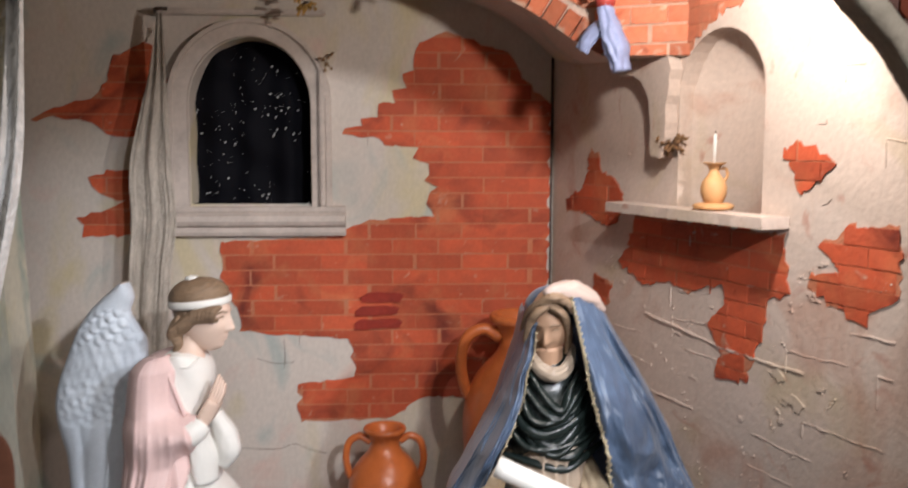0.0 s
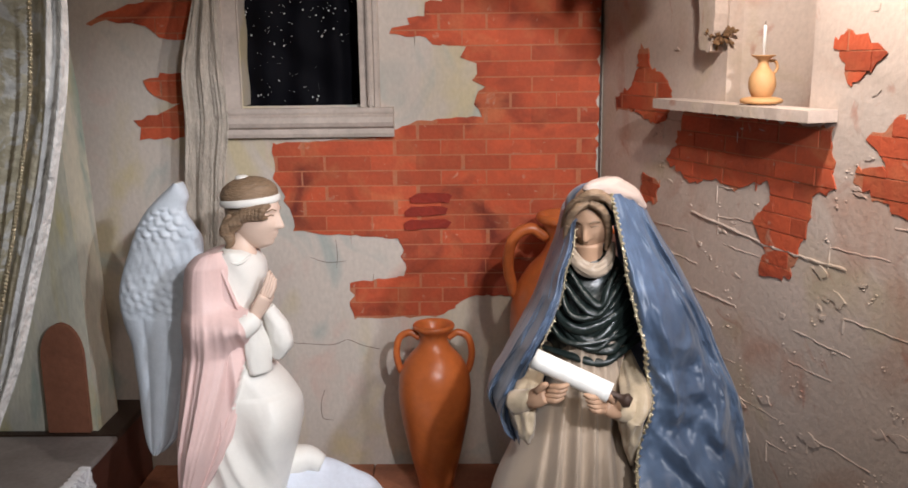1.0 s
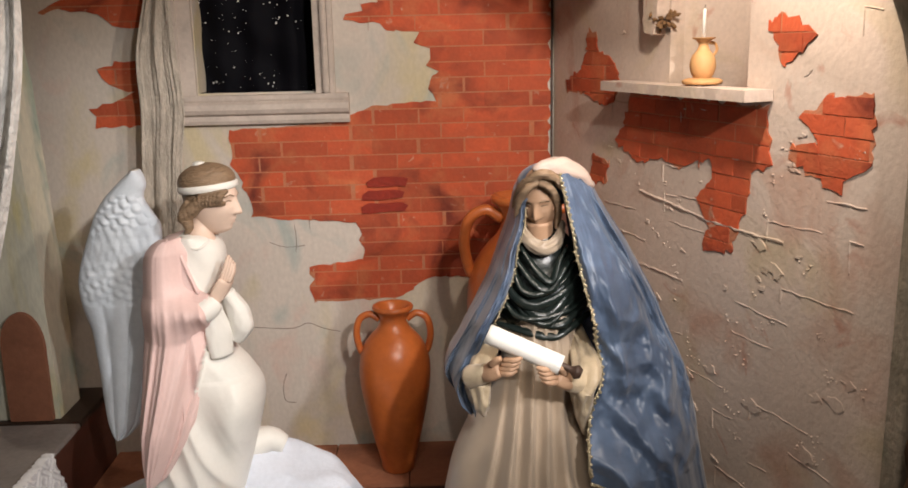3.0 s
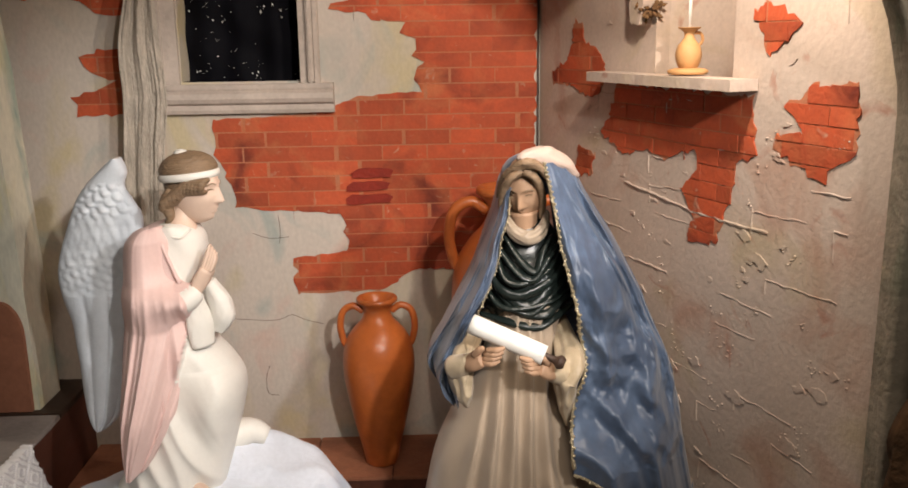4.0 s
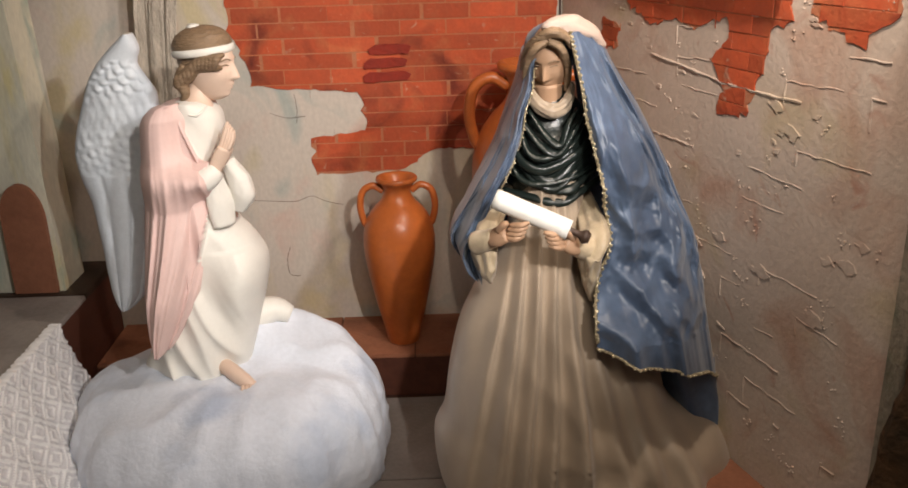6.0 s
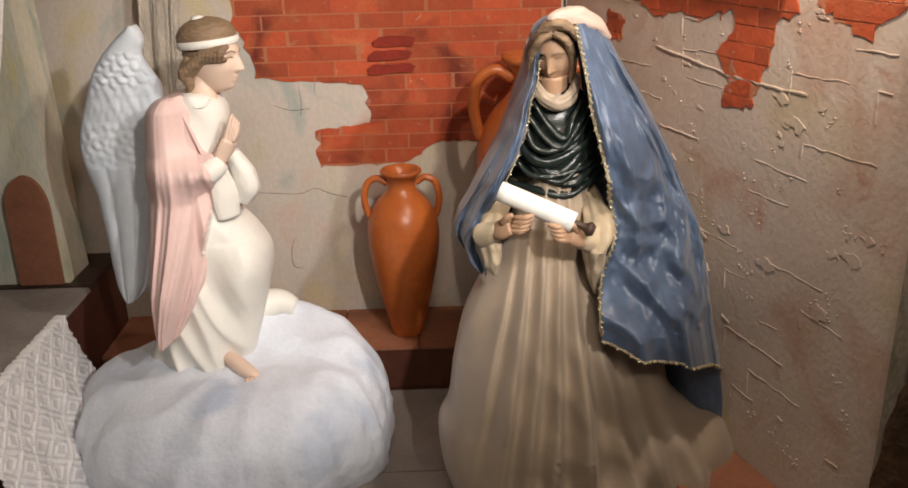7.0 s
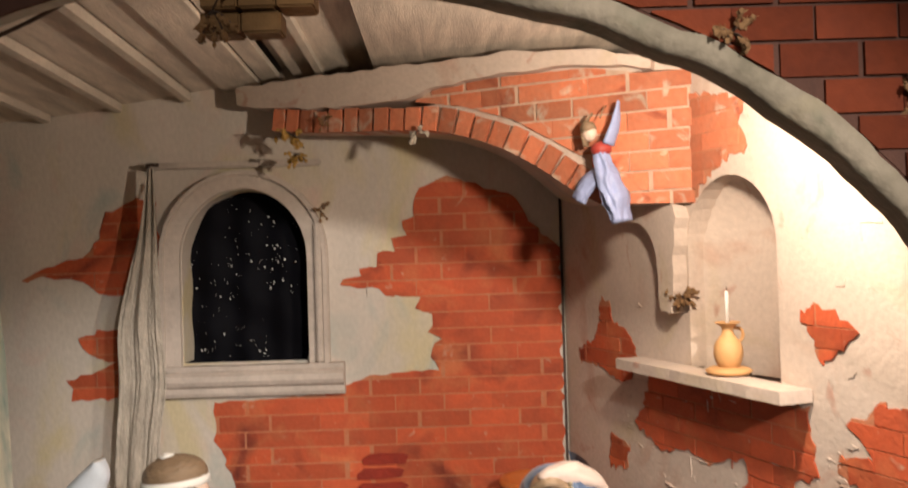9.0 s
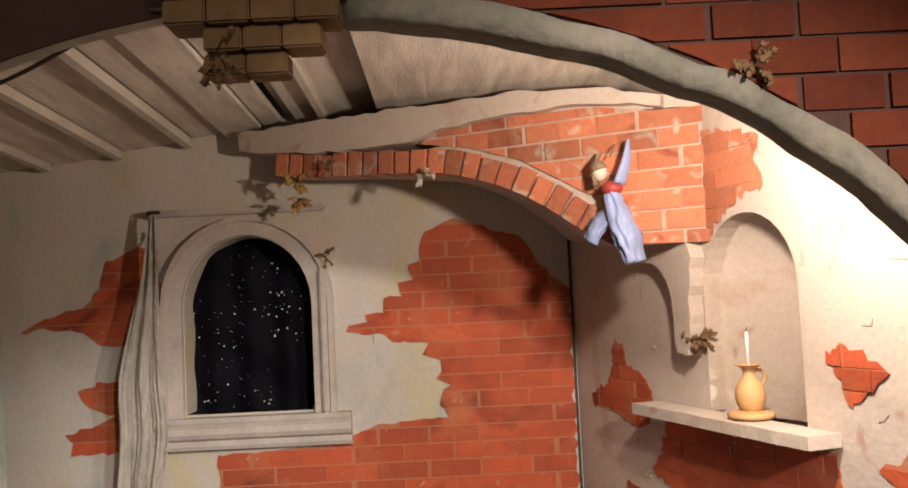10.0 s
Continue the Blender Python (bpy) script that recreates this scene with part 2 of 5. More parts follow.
def tube(bm, path, radius, seg=12, mat_index=0, steps=5, flat=1.0, rough=0.0):
    """A rounded tube along a path; radius: one number or one for each point of the path."""
    rad = radius if isinstance(radius, (list, tuple)) else [radius] * len(path)
    pts = spline([(*p, r) for p, r in zip(path, rad)], steps)
    rows, side = [], None
    for i, q in enumerate(pts):
        ahead = Vector(pts[min(i + 1, len(pts) - 1)][:3] - pts[max(i - 1, 0)][:3]).normalized()
        if side is None:
            side = ahead.orthogonal().normalized()
        side = (side - ahead * side.dot(ahead)).normalized()
        up = ahead.cross(side)
        row = []
        for k in range(seg):
            a = 2 * math.pi * k / seg
            w = 1 + rough * (1 - 2.4 * abs(noise.noise(Vector((math.cos(a) * 1.6, math.sin(a) * 1.6, i * 0.11))))) if rough else 1
            row.append(Vector(q[:3]) + float(q[3]) * w * (math.cos(a) * side + flat * math.sin(a) * up))
        rows.append(row)
    return grid(bm, rows, True, True, mat_index)


def ball(bm, centre, size, mat_index=0, seg=20, rot=(0, 0, 0)):
    m = pose(*centre, *rot) @ Matrix.Diagonal((*size, 1))
    n = max(4, seg * 2 // 3)
    rows = [[m @ Vector((math.sin(a) * math.cos(b), math.sin(a) * math.sin(b), -math.cos(a))) for b in (2 * math.pi * k / seg for k in range(seg))] for a in (math.pi * (j + 0.15) / (n + 0.3) for j in range(n + 1))]
    return grid(bm, rows, True, True, mat_index)


def clip(poly, x0, x1, z0, z1):
    """The part of a polygon inside a rectangle."""
    for axis, value, keep in ((0, x0, 1), (0, x1, -1), (1, z0, 1), (1, z1, -1)):
        out = []
        for p, q in zip(poly, poly[1:] + poly[:1]):
            a, b = keep * (p[axis] - value), keep * (q[axis] - value)
            if a >= 0:
                out.append(p)
            if (a >= 0) != (b >= 0):
                t = a / (a - b)
                out.append((p[0] + t * (q[0] - p[0]), p[1] + t * (q[1] - p[1])))
        poly = out
        if len(poly) < 3:
            return []
    return poly


def area(poly):
    return abs(sum(p[0] * q[1] - q[0] * p[1] for p, q in zip(poly, poly[1:] + poly[:1]))) / 2


def ragged(poly, size=0.012, step=0.03, seed=1, flat=1.0):
    """A polygon with a broken, uneven edge."""
    rng, out = random.Random(seed), []
    for p, q in zip(poly, poly[1:] + poly[:1]):
        n = max(1, int(math.dist(p, q) / step))
        for k in range(n):
            t = k / n
            out.append((p[0] + t * (q[0] - p[0]) + rng.uniform(-size, size), p[1] + t * (q[1] - p[1]) + rng.uniform(-size, size) * flat))
    return out


def brickwork(wall, poly, m, mat, mortar, length, height, gap=0.006, seed=1, proud=0.004, base=0.004, whole=0.0):
    """Bricks laid in courses inside a patch, each a piece of its own, over a bed of mortar. whole: the share of a brick that must lie
    in the patch for it to stand whole there; 0 cuts bricks along the patch's edge."""
    rng = random.Random(seed)
    bed = bmesh.new()
    if not whole:
        prism(bed, poly, base, m)
    us, vs = [p[0] for p in poly], [p[1] for p in poly]
    row = int(min(vs) / height) - 1
    while row * height < max(vs):
        u = (int(min(us) / length) - 1 + (0.5 if row % 2 else 0.0)) * length
        while u < max(us):
            j = rng.uniform(-0.06, 0.06) * length
            u0, u1, v0, v1 = u + gap / 2 + j, u + length - gap / 2 + j * 0.5, row * height + gap / 2, (row + 1) * height - gap / 2
            piece = clip(poly, u0, u1, v0, v1)
            share = area(piece) / (length * height) if len(piece) > 2 else 0
            if whole and share > whole:
                u0, u1 = max(u0, min(p[0] for p in piece)), min(u1, max(p[0] for p in piece))
                v0, v1 = max(v0, min(p[1] for p in piece)), min(v1, max(p[1] for p in piece))
                e = gap * 2.2
                prism(bed, [(u0 - e, v0 - e), (u1 + e, v0 - e), (u1 + e, v1 + e), (u0 - e, v1 + e)], base * rng.uniform(0.85, 1.15), m)
                w = lambda: rng.uniform(-1, 1) * gap * 0.45
                h = (v1 - v0) * 0.09
                piece = [(u0 + h + w(), v0 + w()), ((u0 + u1) / 2, v0 + w()), (u1 - h + w(), v0 + w()), (u1 + w(), v0 + h), (u1 + w(), v1 - h), (u1 - h + w(), v1 + w()), ((u0 + u1) / 2, v1 + w()), (u0 + h + w(), v1 + w()), (u0 + w(), v1 - h), (u0 + w(), v0 + h)]
            elif whole or share < 0.12:
                piece = []
            if piece:
                bm = bmesh.new()
                prism(bm, piece, base + proud * rng.uniform(0.6, 1.4), m)
                bmesh.ops.remove_doubles(bm, verts=bm.verts, dist=0.0004)
                part("brick", bm, mat, wall)
            u += length
        row += 1
    part("mortar_bed", bed, mortar, wall)


# ---- the set: back wall, right wall, arches, ceiling, floor ----
BACK = Matrix(((1, 0, 0, 0), (0, 0, -1, 0), (0, 1, 0, 0), (0, 0, 0, 1)))  # u = x, v = z, outwards to the room
ALONG = Vector((0.313, -0.9497, 0))  # the right wall runs from the corner towards the visitor
INTO = Vector((-0.9497, -0.313, 0))  # its normal, into the room
RIGHT = Matrix(((ALONG.x, 0, INTO.x, 0), (ALONG.y, 0, INTO.y, 0), (0, 1, 0, 0), (0, 0, 0, 1)))


def arch_outline(x0, x1, z0, spring, top, n=16):
    """A round-headed opening, from its foot on one side to its foot on the other."""
    c, a = (x0 + x1) / 2, (x1 - x0) / 2
    return [(x0, z0)] + [(c - a * math.cos(math.pi * k / n), spring + (top - spring) * math.sin(math.pi * k / n)) for k in range(n + 1)] + [(x1, z0)]


def holed(bm, u0, u1, v0, v1, hole, thick, m):
    """A slab of wall with an arched opening through it; hole runs from foot to foot."""
    n = len(hole)
    outer = []
    for k, (u, v) in enumerate(hole):
        if k == 0:
            outer.append((u0, v))
        elif k == n - 1:
            outer.append((u1, v))
        else:
            t = (k - 1) / (n - 3)
            outer.append((u0, v) if t < 0.18 else (u1, v) if t > 0.82 else (u0 + (u1 - u0) * (t - 0.18) / 0.64, v1))
    outer[0], outer[-1] = (u0, hole[0][1]), (u1, hole[-1][1])
    for d in (0, thick):
        a = [bm.verts.new(m @ Vector((u, v, d))) for u, v in hole]
        b = [bm.verts.new(m @ Vector((u, v, d))) for u, v in outer]
        for i in range(n - 1):
            bm.faces.new((a[i], a[i + 1], b[i + 1], b[i]))
        if hole[0][1] > v0 + 1e-6:
            c = [bm.verts.new(m @ Vector((u, v0, d))) for u in (u0, u1)]
            bm.faces.new((b[0], a[0], a[-1], b[-1], c[1], c[0]))
        if d == 0:
            first = a
    grid(bm, [[v.co.copy() for v in first], [v.co.copy() for v in a]])
    return bm


# back wall with the window opening
wall_back = root("wall_back", (-1.2, 0, 0), "back wall of stained plaster broken open over red brick", "wall", kind="structure")
WIN = arch_outline(-1.275, -0.857, 1.543, 1.89, 2.117)
bm = bmesh.new()
holed(bm, -2.9, 0.35, -0.02, 3.0, WIN, 0.12, BACK @ Matrix.Translation((0, 0, -0.12)))
part("plaster", bm, M_PLASTER, wall_back)

# right wall, with its niche
wall_right = root("wall_right", (0, 0, 0), "side wall of rough trowelled plaster over red brick, with a niche", "wall", kind="structure")
NICHE = arch_outline(0.74, 1.085, 1.575, 1.88, 2.05)
bm = bmesh.new()
holed(bm, -0.02, 1.62, -0.02, 3.0, NICHE, 0.13, RIGHT @ Matrix.Translation((0, 0, -0.13)))
part("plaster", bm, M_PLASTER_R, wall_right)
bm = bmesh.new()
c, half = 0.9125, 0.185
rows = []
for k in range(13):
    a = math.pi * k / 12
    u, d = c - half * math.cos(a), -0.006 - 0.115 * math.sin(a)
    col = []
    for j in range(15):
        v = 1.56 + (1.89 - 1.56) * min(1, j / 6)
        w, dd = u, d
        if j > 6:
            b = math.pi / 2 * (j - 6) / 8
            v = 1.89 + 0.175 * math.sin(b)
            w, dd = c + (u - c) * math.cos(b), d * math.cos(b) - 0.006
        col.append(RIGHT @ Vector((w, v, dd)))
    rows.append(col)
grid(bm, rows)
part("niche_shell", bm, M_PLASTER_R, wall_right, "smooth rounded plaster niche", True)

# front arch
CX, AX, SPRING, RISE = -0.6, 1.1, 1.5, 0.83
FRONT = Matrix(((1, 0, 0, 0), (0, 0, -1, -1.5), (0, 1, 0, 0), (0, 0, 0, 1)))
wall_front = root("wall_front", (0, -1.56, 0), "front wall of dark red brick with a wide arched opening", "wall", kind="structure")
OPENING = [(CX - AX, -0.02)] + [(CX - AX * math.cos(math.pi * k / 48), SPRING + RISE * math.sin(math.pi * k / 48)) for k in range(49)] + [(CX + AX, -0.02)]
bm = bmesh.new()
holed(bm, -3.2, 2.2, -0.02, 3.3, OPENING, 0.03, FRONT @ Matrix.Translation((0, 0, 0.1)))
part("arch_stone", bm, M_GREY, wall_front)
bm = bmesh.new()
holed(bm, -3.2, 2.2, -0.02, 3.3, OPENING, 0.006, FRONT @ Matrix.Translation((0, 0, 0.131)))
part("mortar_bed", bm, M_MORTAR_DARK, wall_front)

# rough plaster band that lines the front arch
rows = []
for k in range(-8, 55):
    a = math.pi * max(0, min(96, k)) / 96
    drop = 1.5 * (-k / 8 if k < 0 else 0)
    n0, n1 = (noise.noise(Vector((math.cos(a) * 9, math.sin(a) * 9, q))) for q in (1.0, 6.0))
    n2 = noise.noise(Vector((math.cos(a) * 26, math.sin(a) * 26, 3)))
    ix, iz = CX + (1.068 + 0.008 * n0 + 0.004 * n2) * math.cos(a), SPRING + (0.798 + 0.008 * n0 + 0.004 * n2) * math.sin(a) - drop
    ox, oz = CX + (1.106 + 0.012 * n1 + 0.006 * n2) * math.cos(a), SPRING + (0.836 + 0.012 * n1 + 0.006 * n2) * math.sin(a) - drop
    fade = max(0.0, min(1.0, (54 - k) / 10))
    ix, iz = ox + (ix - ox) * fade, oz + (iz - oz) * fade
    rows.append([Vector(p) for p in ((ix + 0.004, -1.628 + 0.06 * fade, iz), (ix, -1.63, iz), (ix + (ox - ix) * 0.1, -1.641 - 0.003 * n1, iz + (oz - iz) * 0.1), ((ix + ox) / 2, -1.645 + 0.004 * n0, (iz + oz) / 2), (ox, -1.648, oz), (ox, -1.632, oz))])
part("arch_band", grid(bmesh.new(), rows), M_BAND, wall_front, "chipped grey-green plaster band", True)

# sloping ceiling of boards
bm = bmesh.new()


def ceiling_z(x, y):
    return 2.455 + 0.12 * (x + 1.04) - 0.05 * y


BOARDS = [(-2.95, 0.0), (-2.55, 0.006), (-2.2, 0.0), (-1.93, 0.008), (-1.69, 0.002), (-1.46, 0.01), (-1.23, 0.016), (-1.12, 0.0), (-0.99, 0.012), (-0.925, 0.05), (-0.88, 0.006), (-0.78, 0.0), (-0.6, 0.007)]
for (x, lift), (x1, _) in zip(BOARDS, BOARDS[1:]):
    vs = [[bm.verts.new((xx, yy, ceiling_z(xx, yy) + lift + dz)) for xx, yy in ((x + 0.004, 0.1), (x1 - 0.004, 0.1), (x1 - 0.004, -1.59), (x + 0.004, -1.59))] for dz in (0, 0.02)]
    bm.faces.new(vs[0]), bm.faces.new(vs[1][::-1])
    for i in range(4):
        bm.faces.new((vs[0][i], vs[0][(i + 1) % 4], vs[1][(i + 1) % 4], vs[1][i]))
panel_low = [Vector(p) for p in ((-0.597, 0.1, 2.45), (0.7, 0.1, 2.42), (0.7, -1.59, 2.44), (-0.597, -1.59, 2.52))]
for d in (0.0, 0.02):
    bm.faces.new([bm.verts.new(p + Vector((0, 0, d))) for p in panel_low])
box(bm, -3.0, 0.75, -1.59, 0.1, 2.75, 2.77)
bmesh.ops.recalc_face_normals(bm, faces=bm.faces)
me = bpy.data.meshes.new("ceiling")
bm.to_mesh(me)
bm.free()
me.materials.append(M_WOOD)
ceiling = tagged(new("ceiling", me), "sloping ceiling of weathered grey boards", "ceiling", kind="structure")
for x0, w in ((-1.71, 0.022), (-1.475, 0.024), (-1.245, 0.024), (-0.79, 0.02)):
    bm = bmesh.new()
    vs = [[bm.verts.new((xx, yy, ceiling_z(xx, yy) + dz)) for xx, yy in ((x0, -0.03), (x0 + w, -0.03), (x0 + w, -1.57), (x0, -1.57))] for dz in (-0.022, 0.005)]
    bm.faces.new(vs[0]), bm.faces.new(vs[1][::-1])
    for i in range(4):
        bm.faces.new((vs[0][i], vs[0][(i + 1) % 4], vs[1][(i + 1) % 4], vs[1][i]))
    tagged(link("ceiling_batten", bm, M_WOOD_L), "pale wooden batten under the ceiling boards", "batten", "ceiling battens", "structure")

# floor and platform
floor = root("floor", (-0.8, -1.5, 0), "floor of worn grey slabs", "floor", kind="structure")
bm = bmesh.new()
box(bm, -6, 5, -7, 0.3, -0.12, -0.004)
part("bed", bm, M_MORTAR_DARK, floor)
for i in range(7):
    for j in range(6):
        bm = bmesh.new()
        x0, y0 = -2.75 + i * 0.58 + (0.2 if j % 2 else 0), -0.35 - (j + 1) * 0.51
        box(bm, x0 + 0.003, x0 + 0.577, y0 + 0.003, y0 + 0.507, -0.03, 0.0, 0.002)
        part("slab", bm, M_FLOOR, floor)
platform = root("platform", (-0.6, -0.2, 0), "low terracotta-tiled step along the walls", "step", kind="structure")
bm = bmesh.new()
box(bm, -1.7, 0.3, -0.335, -0.002, 0.0, 0.155)
part("riser", bm, M_REDWOOD, platform, "dark red-brown riser")
for i in range(7):
    bm = bmesh.new()
    box(bm, -1.7 + i * 0.285 + 0.002, -1.7 + (i + 1) * 0.285 - 0.002, -0.345, -0.003, 0.156, 0.17, 0.003)
    part("tile", bm, M_TILE, platform)
side_step = root("side_step", (0.25, -0.9, 0), "low terracotta step along the side wall", "step", kind="structure")
bm = bmesh.new()
prism(bm, [(0.37, 0), (1.58, 0), (1.58, 0.17), (0.37, 0.17)], 0.24, RIGHT @ Matrix.Translation((0, 0, 0.002)))
part("tread", bm, M_TILE, side_step)

# left pier
pier = root("wall_pier", (-2.1, -0.3, 0), "painted plaster pier in yellow and green tones", "pier", kind="structure")
bm = bmesh.new()
prism(bm, [(-2.9, 0), (-1.76, 0), (-1.775, 0.9), (-1.80, 1.6), (-1.85, 2.1), (-2.0, 2.6), (-2.9, 2.6)], 0.18, Matrix.Translation((0, -0.14, 0)) @ BACK)
part("plaster", bm, M_PIER, pier)
# brown shape added where an arch-like shadow falls on the pier
bm = bmesh.new()
prism(bm, arch_outline(-1.93, -1.785, 0.455, 0.72, 0.845), 0.02, Matrix.Translation((0, -0.322, 0)) @ BACK)
part("panel", bm, M_TILE, pier, "small round-headed brown shape in place of a shadow")


# ---- the corner arch ----
A0, B0 = Vector((0.24, -0.73, 0)), Vector((-1.02, -0.085, 0))
DIAG = (A0 - B0).normalized()
OUT = Vector((DIAG.y, -DIAG.x, 0))
CORNER = Matrix(((DIAG.x, 0, OUT.x, B0.x), (DIAG.y, 0, OUT.y, B0.y), (0, 1, 0, 0), (0, 0, 0, 1)))
LEN = (A0 - B0).length
RING = [(0.10, 2.292), (0.25, 2.272), (0.4, 2.262), (0.58, 2.25), (0.72, 2.232), (0.88, 2.18), (1.0, 2.115), (1.1, 2.045), (1.18, 2.0)]
corner_arch = root("corner_arch", (-0.4, -0.4, 2.2), "brick corner arch with a broken plaster top", "arch", kind="structure")
curve = [tuple(p) for p in spline(RING, 4)]
low = [(0.075, 2.30)] + curve + [(LEN + 0.02, 1.99)]
top = [(LEN + 0.02, 2.33), (1.35, 2.37), (1.2, 2.40), (0.9, 2.42), (0.5, 2.43), (0.07, 2.425)]
bm = bmesh.new()
prism(bm, low + ragged(top, 0.006, 0.05, 3), 0.10, CORNER @ Matrix.Translation((0, 0, -0.10)))
part("plaster", bm, M_PLASTER_R, corner_arch)
bm = bmesh.new()
lip = [(-0.01, 2.375), (0.1, 2.362), (0.25, 2.344), (0.4, 2.333), (0.58, 2.333), (0.72, 2.358), (0.95, 2.372), (1.15, 2.37), (1.33, 2.34), (1.33, 2.36), (1.2, 2.405), (0.95, 2.43), (0.5, 2.435), (0.2, 2.44), (-0.02, 2.435)]
prism(bm, ragged(lip, 0.005, 0.035, 8), 0.16, CORNER @ Matrix.Translation((0, 0, -0.12)))
part("plaster_lip", bm, M_PLASTER_R, corner_arch, "broken pale plaster lip")
bm = bmesh.new()
rows = []
for u, v in low:
    p = CORNER @ Vector((u, v, -0.09))
    rows.append([p, Vector((p.x * 0.97, min(-0.01, p.y * 0.5), v + 0.015)), Vector((p.x * 0.9 - 0.02, -0.004, v + 0.02))])
grid(bm, rows)
part("soffit", bm, M_PLASTER, corner_arch, "shaded plaster soffit", True)
# bricks of the ring, and courses over it
rng = random.Random(5)
pts = spline(RING, 10)
dist = [0]
for p, q in zip(pts, pts[1:]):
    dist.append(dist[-1] + float(np.linalg.norm(q - p)))
n_ring = 21
for k in range(n_ring):
    a, b = (np.array([np.interp(dist[-1] * (k + e) / n_ring, dist, [p[i] for p in pts]) for i in (0, 1)]) for e in (0.1, 0.92))
    d = (b - a) / np.linalg.norm(b - a)
    nrm = np.array([-d[1], d[0]])
    h = 0.068 + rng.uniform(-0.004, 0.004)
    bm = bmesh.new()
    prism(bm, [tuple(a), tuple(b), tuple(b + nrm * h), tuple(a + nrm * h)], 0.09 + rng.uniform(0, 0.006), CORNER @ Matrix.Translation((0, 0, -0.08)))
    part("brick", bm, M_BRICK_PALE, corner_arch)
over = [(0.62, 2.33), (0.78, 2.30), (0.93, 2.25), (1.05, 2.18), (1.15, 2.12), (1.2, 2.0), (LEN + 0.015, 1.992), (LEN + 0.015, 2.33), (1.3, 2.335), (1.15, 2.365), (0.9, 2.37), (0.7, 2.365)]
brickwork(corner_arch, over, CORNER, M_BRICK_PALE, M_MORTAR_PALE, 0.105, 0.052, 0.006, 4, 0.004, 0.004)
# corbel under the arch
bm = bmesh.new()
prof = spline([(0.42, 1.99), (0.58, 1.995), (0.738, 1.99), (0.732, 1.86), (0.722, 1.73), (0.69, 1.715), (0.662, 1.73), (0.656, 1.81), (0.645, 1.88), (0.6, 1.935), (0.54, 1.95), (0.45, 1.955)], 3)
prism(bm, ragged([tuple(p) for p in prof], 0.004, 0.02, 6), 0.04, RIGHT)
bmesh.ops.bevel(bm, geom=[e for e in bm.edges if len(e.link_faces) == 2 and e.calc_face_angle(0) > 0.8], offset=0.006, segments=1, affect="EDGES")
tagged(link("springer", bm, M_PLASTER_R), "chipped plaster springer of a lost arch beside the niche", "springer", kind="structure")
# stepped yellow brick corbel on the crown of the front arch
keystone = root("brick_corbel", (-0.68, -1.66, 2.3), "stepped corbel of dull yellow bricks on the arch crown", "corbel", kind="structure")
for row, (x0, x1, z0, z1, n) in enumerate(((-0.73, -0.61, 2.212, 2.243, 2), (-0.727, -0.56, 2.246, 2.279, 3), (-0.78, -0.533, 2.282, 2.317, 4), (-0.79, -0.525, 2.32, 2.355, 4), (-0.8, -0.52, 2.358, 2.395, 4))):
    for k in range(n):
        bm = bmesh.new()
        box(bm, x0 + (x1 - x0) * k / n + 0.001, x0 + (x1 - x0) * (k + 1) / n - 0.001, -1.68 - 0.012 * row, -1.632, z0, z1 + 0.0015, 0.003)
        part("brick", bm, M_BRICK_YELLOW, keystone)


# ---- window ----
window = root("window_1", (-1.066, 0, 1.54), "arched stone window frame onto a starry night cloth", "window", kind="structure")
OUTER = arch_outline(-1.345, -0.785, 1.535, 1.9, 2.182)


def ring(bm, inner, outer, d0, d1, m):
    for d in (d0, d1):
        grid(bm, [[m @ Vector((u, v, d)) for u, v in inner], [m @ Vector((u, v, d)) for u, v in outer]])
    for line in (inner, outer):
        grid(bm, [[m @ Vector((u, v, d)) for u, v in line] for d in (d0, d1)])
    return bm


bm = bmesh.new()
ring(bm, arch_outline(-1.278, -0.854, 1.535, 1.89, 2.12), OUTER, 0.0, 0.022, BACK)
bmesh.ops.remove_doubles(bm, verts=bm.verts, dist=0.0001)
part("frame", bm, M_STONE, window)
bm = bmesh.new()
ring(bm, arch_outline(-1.328, -0.802, 1.535, 1.9, 2.165), arch_outline(-1.342, -0.788, 1.535, 1.9, 2.18), 0.02, 0.034, BACK)
part("moulding", bm, M_STONE, window)
for u in (-0.826, ):
    bm = bmesh.new()
    box(bm, u, u + 0.022, -0.045, -0.02, 1.535, 2.0, 0.006)
    part("jamb_bead", bm, M_STONE, window)
bm = bmesh.new()
prof = [(0, 1.432), (-0.03, 1.432), (-0.036, 1.445), (-0.036, 1.462), (-0.05, 1.47), (-0.058, 1.485), (-0.055, 1.503), (-0.04, 1.512), (-0.045, 1.52), (-0.045, 1.535), (0, 1.535)]
rows = [[Vector((x, y, z)) for y, z in prof] for x in (-1.372, -1.36, -1.05, -0.75, -0.738)]
grid(bm, rows, False)
for row in (rows[0], rows[-1]):
    bm.faces.new([bm.verts.new(p) for p in row])
part("sill", bm, M_STONE, window, "moulded stone sill")
bm = bmesh.new()
box(bm, -1.40, -0.80, -0.028, 0, 2.19, 2.212, 0.006)
part("hood", bm, M_STONE, window)

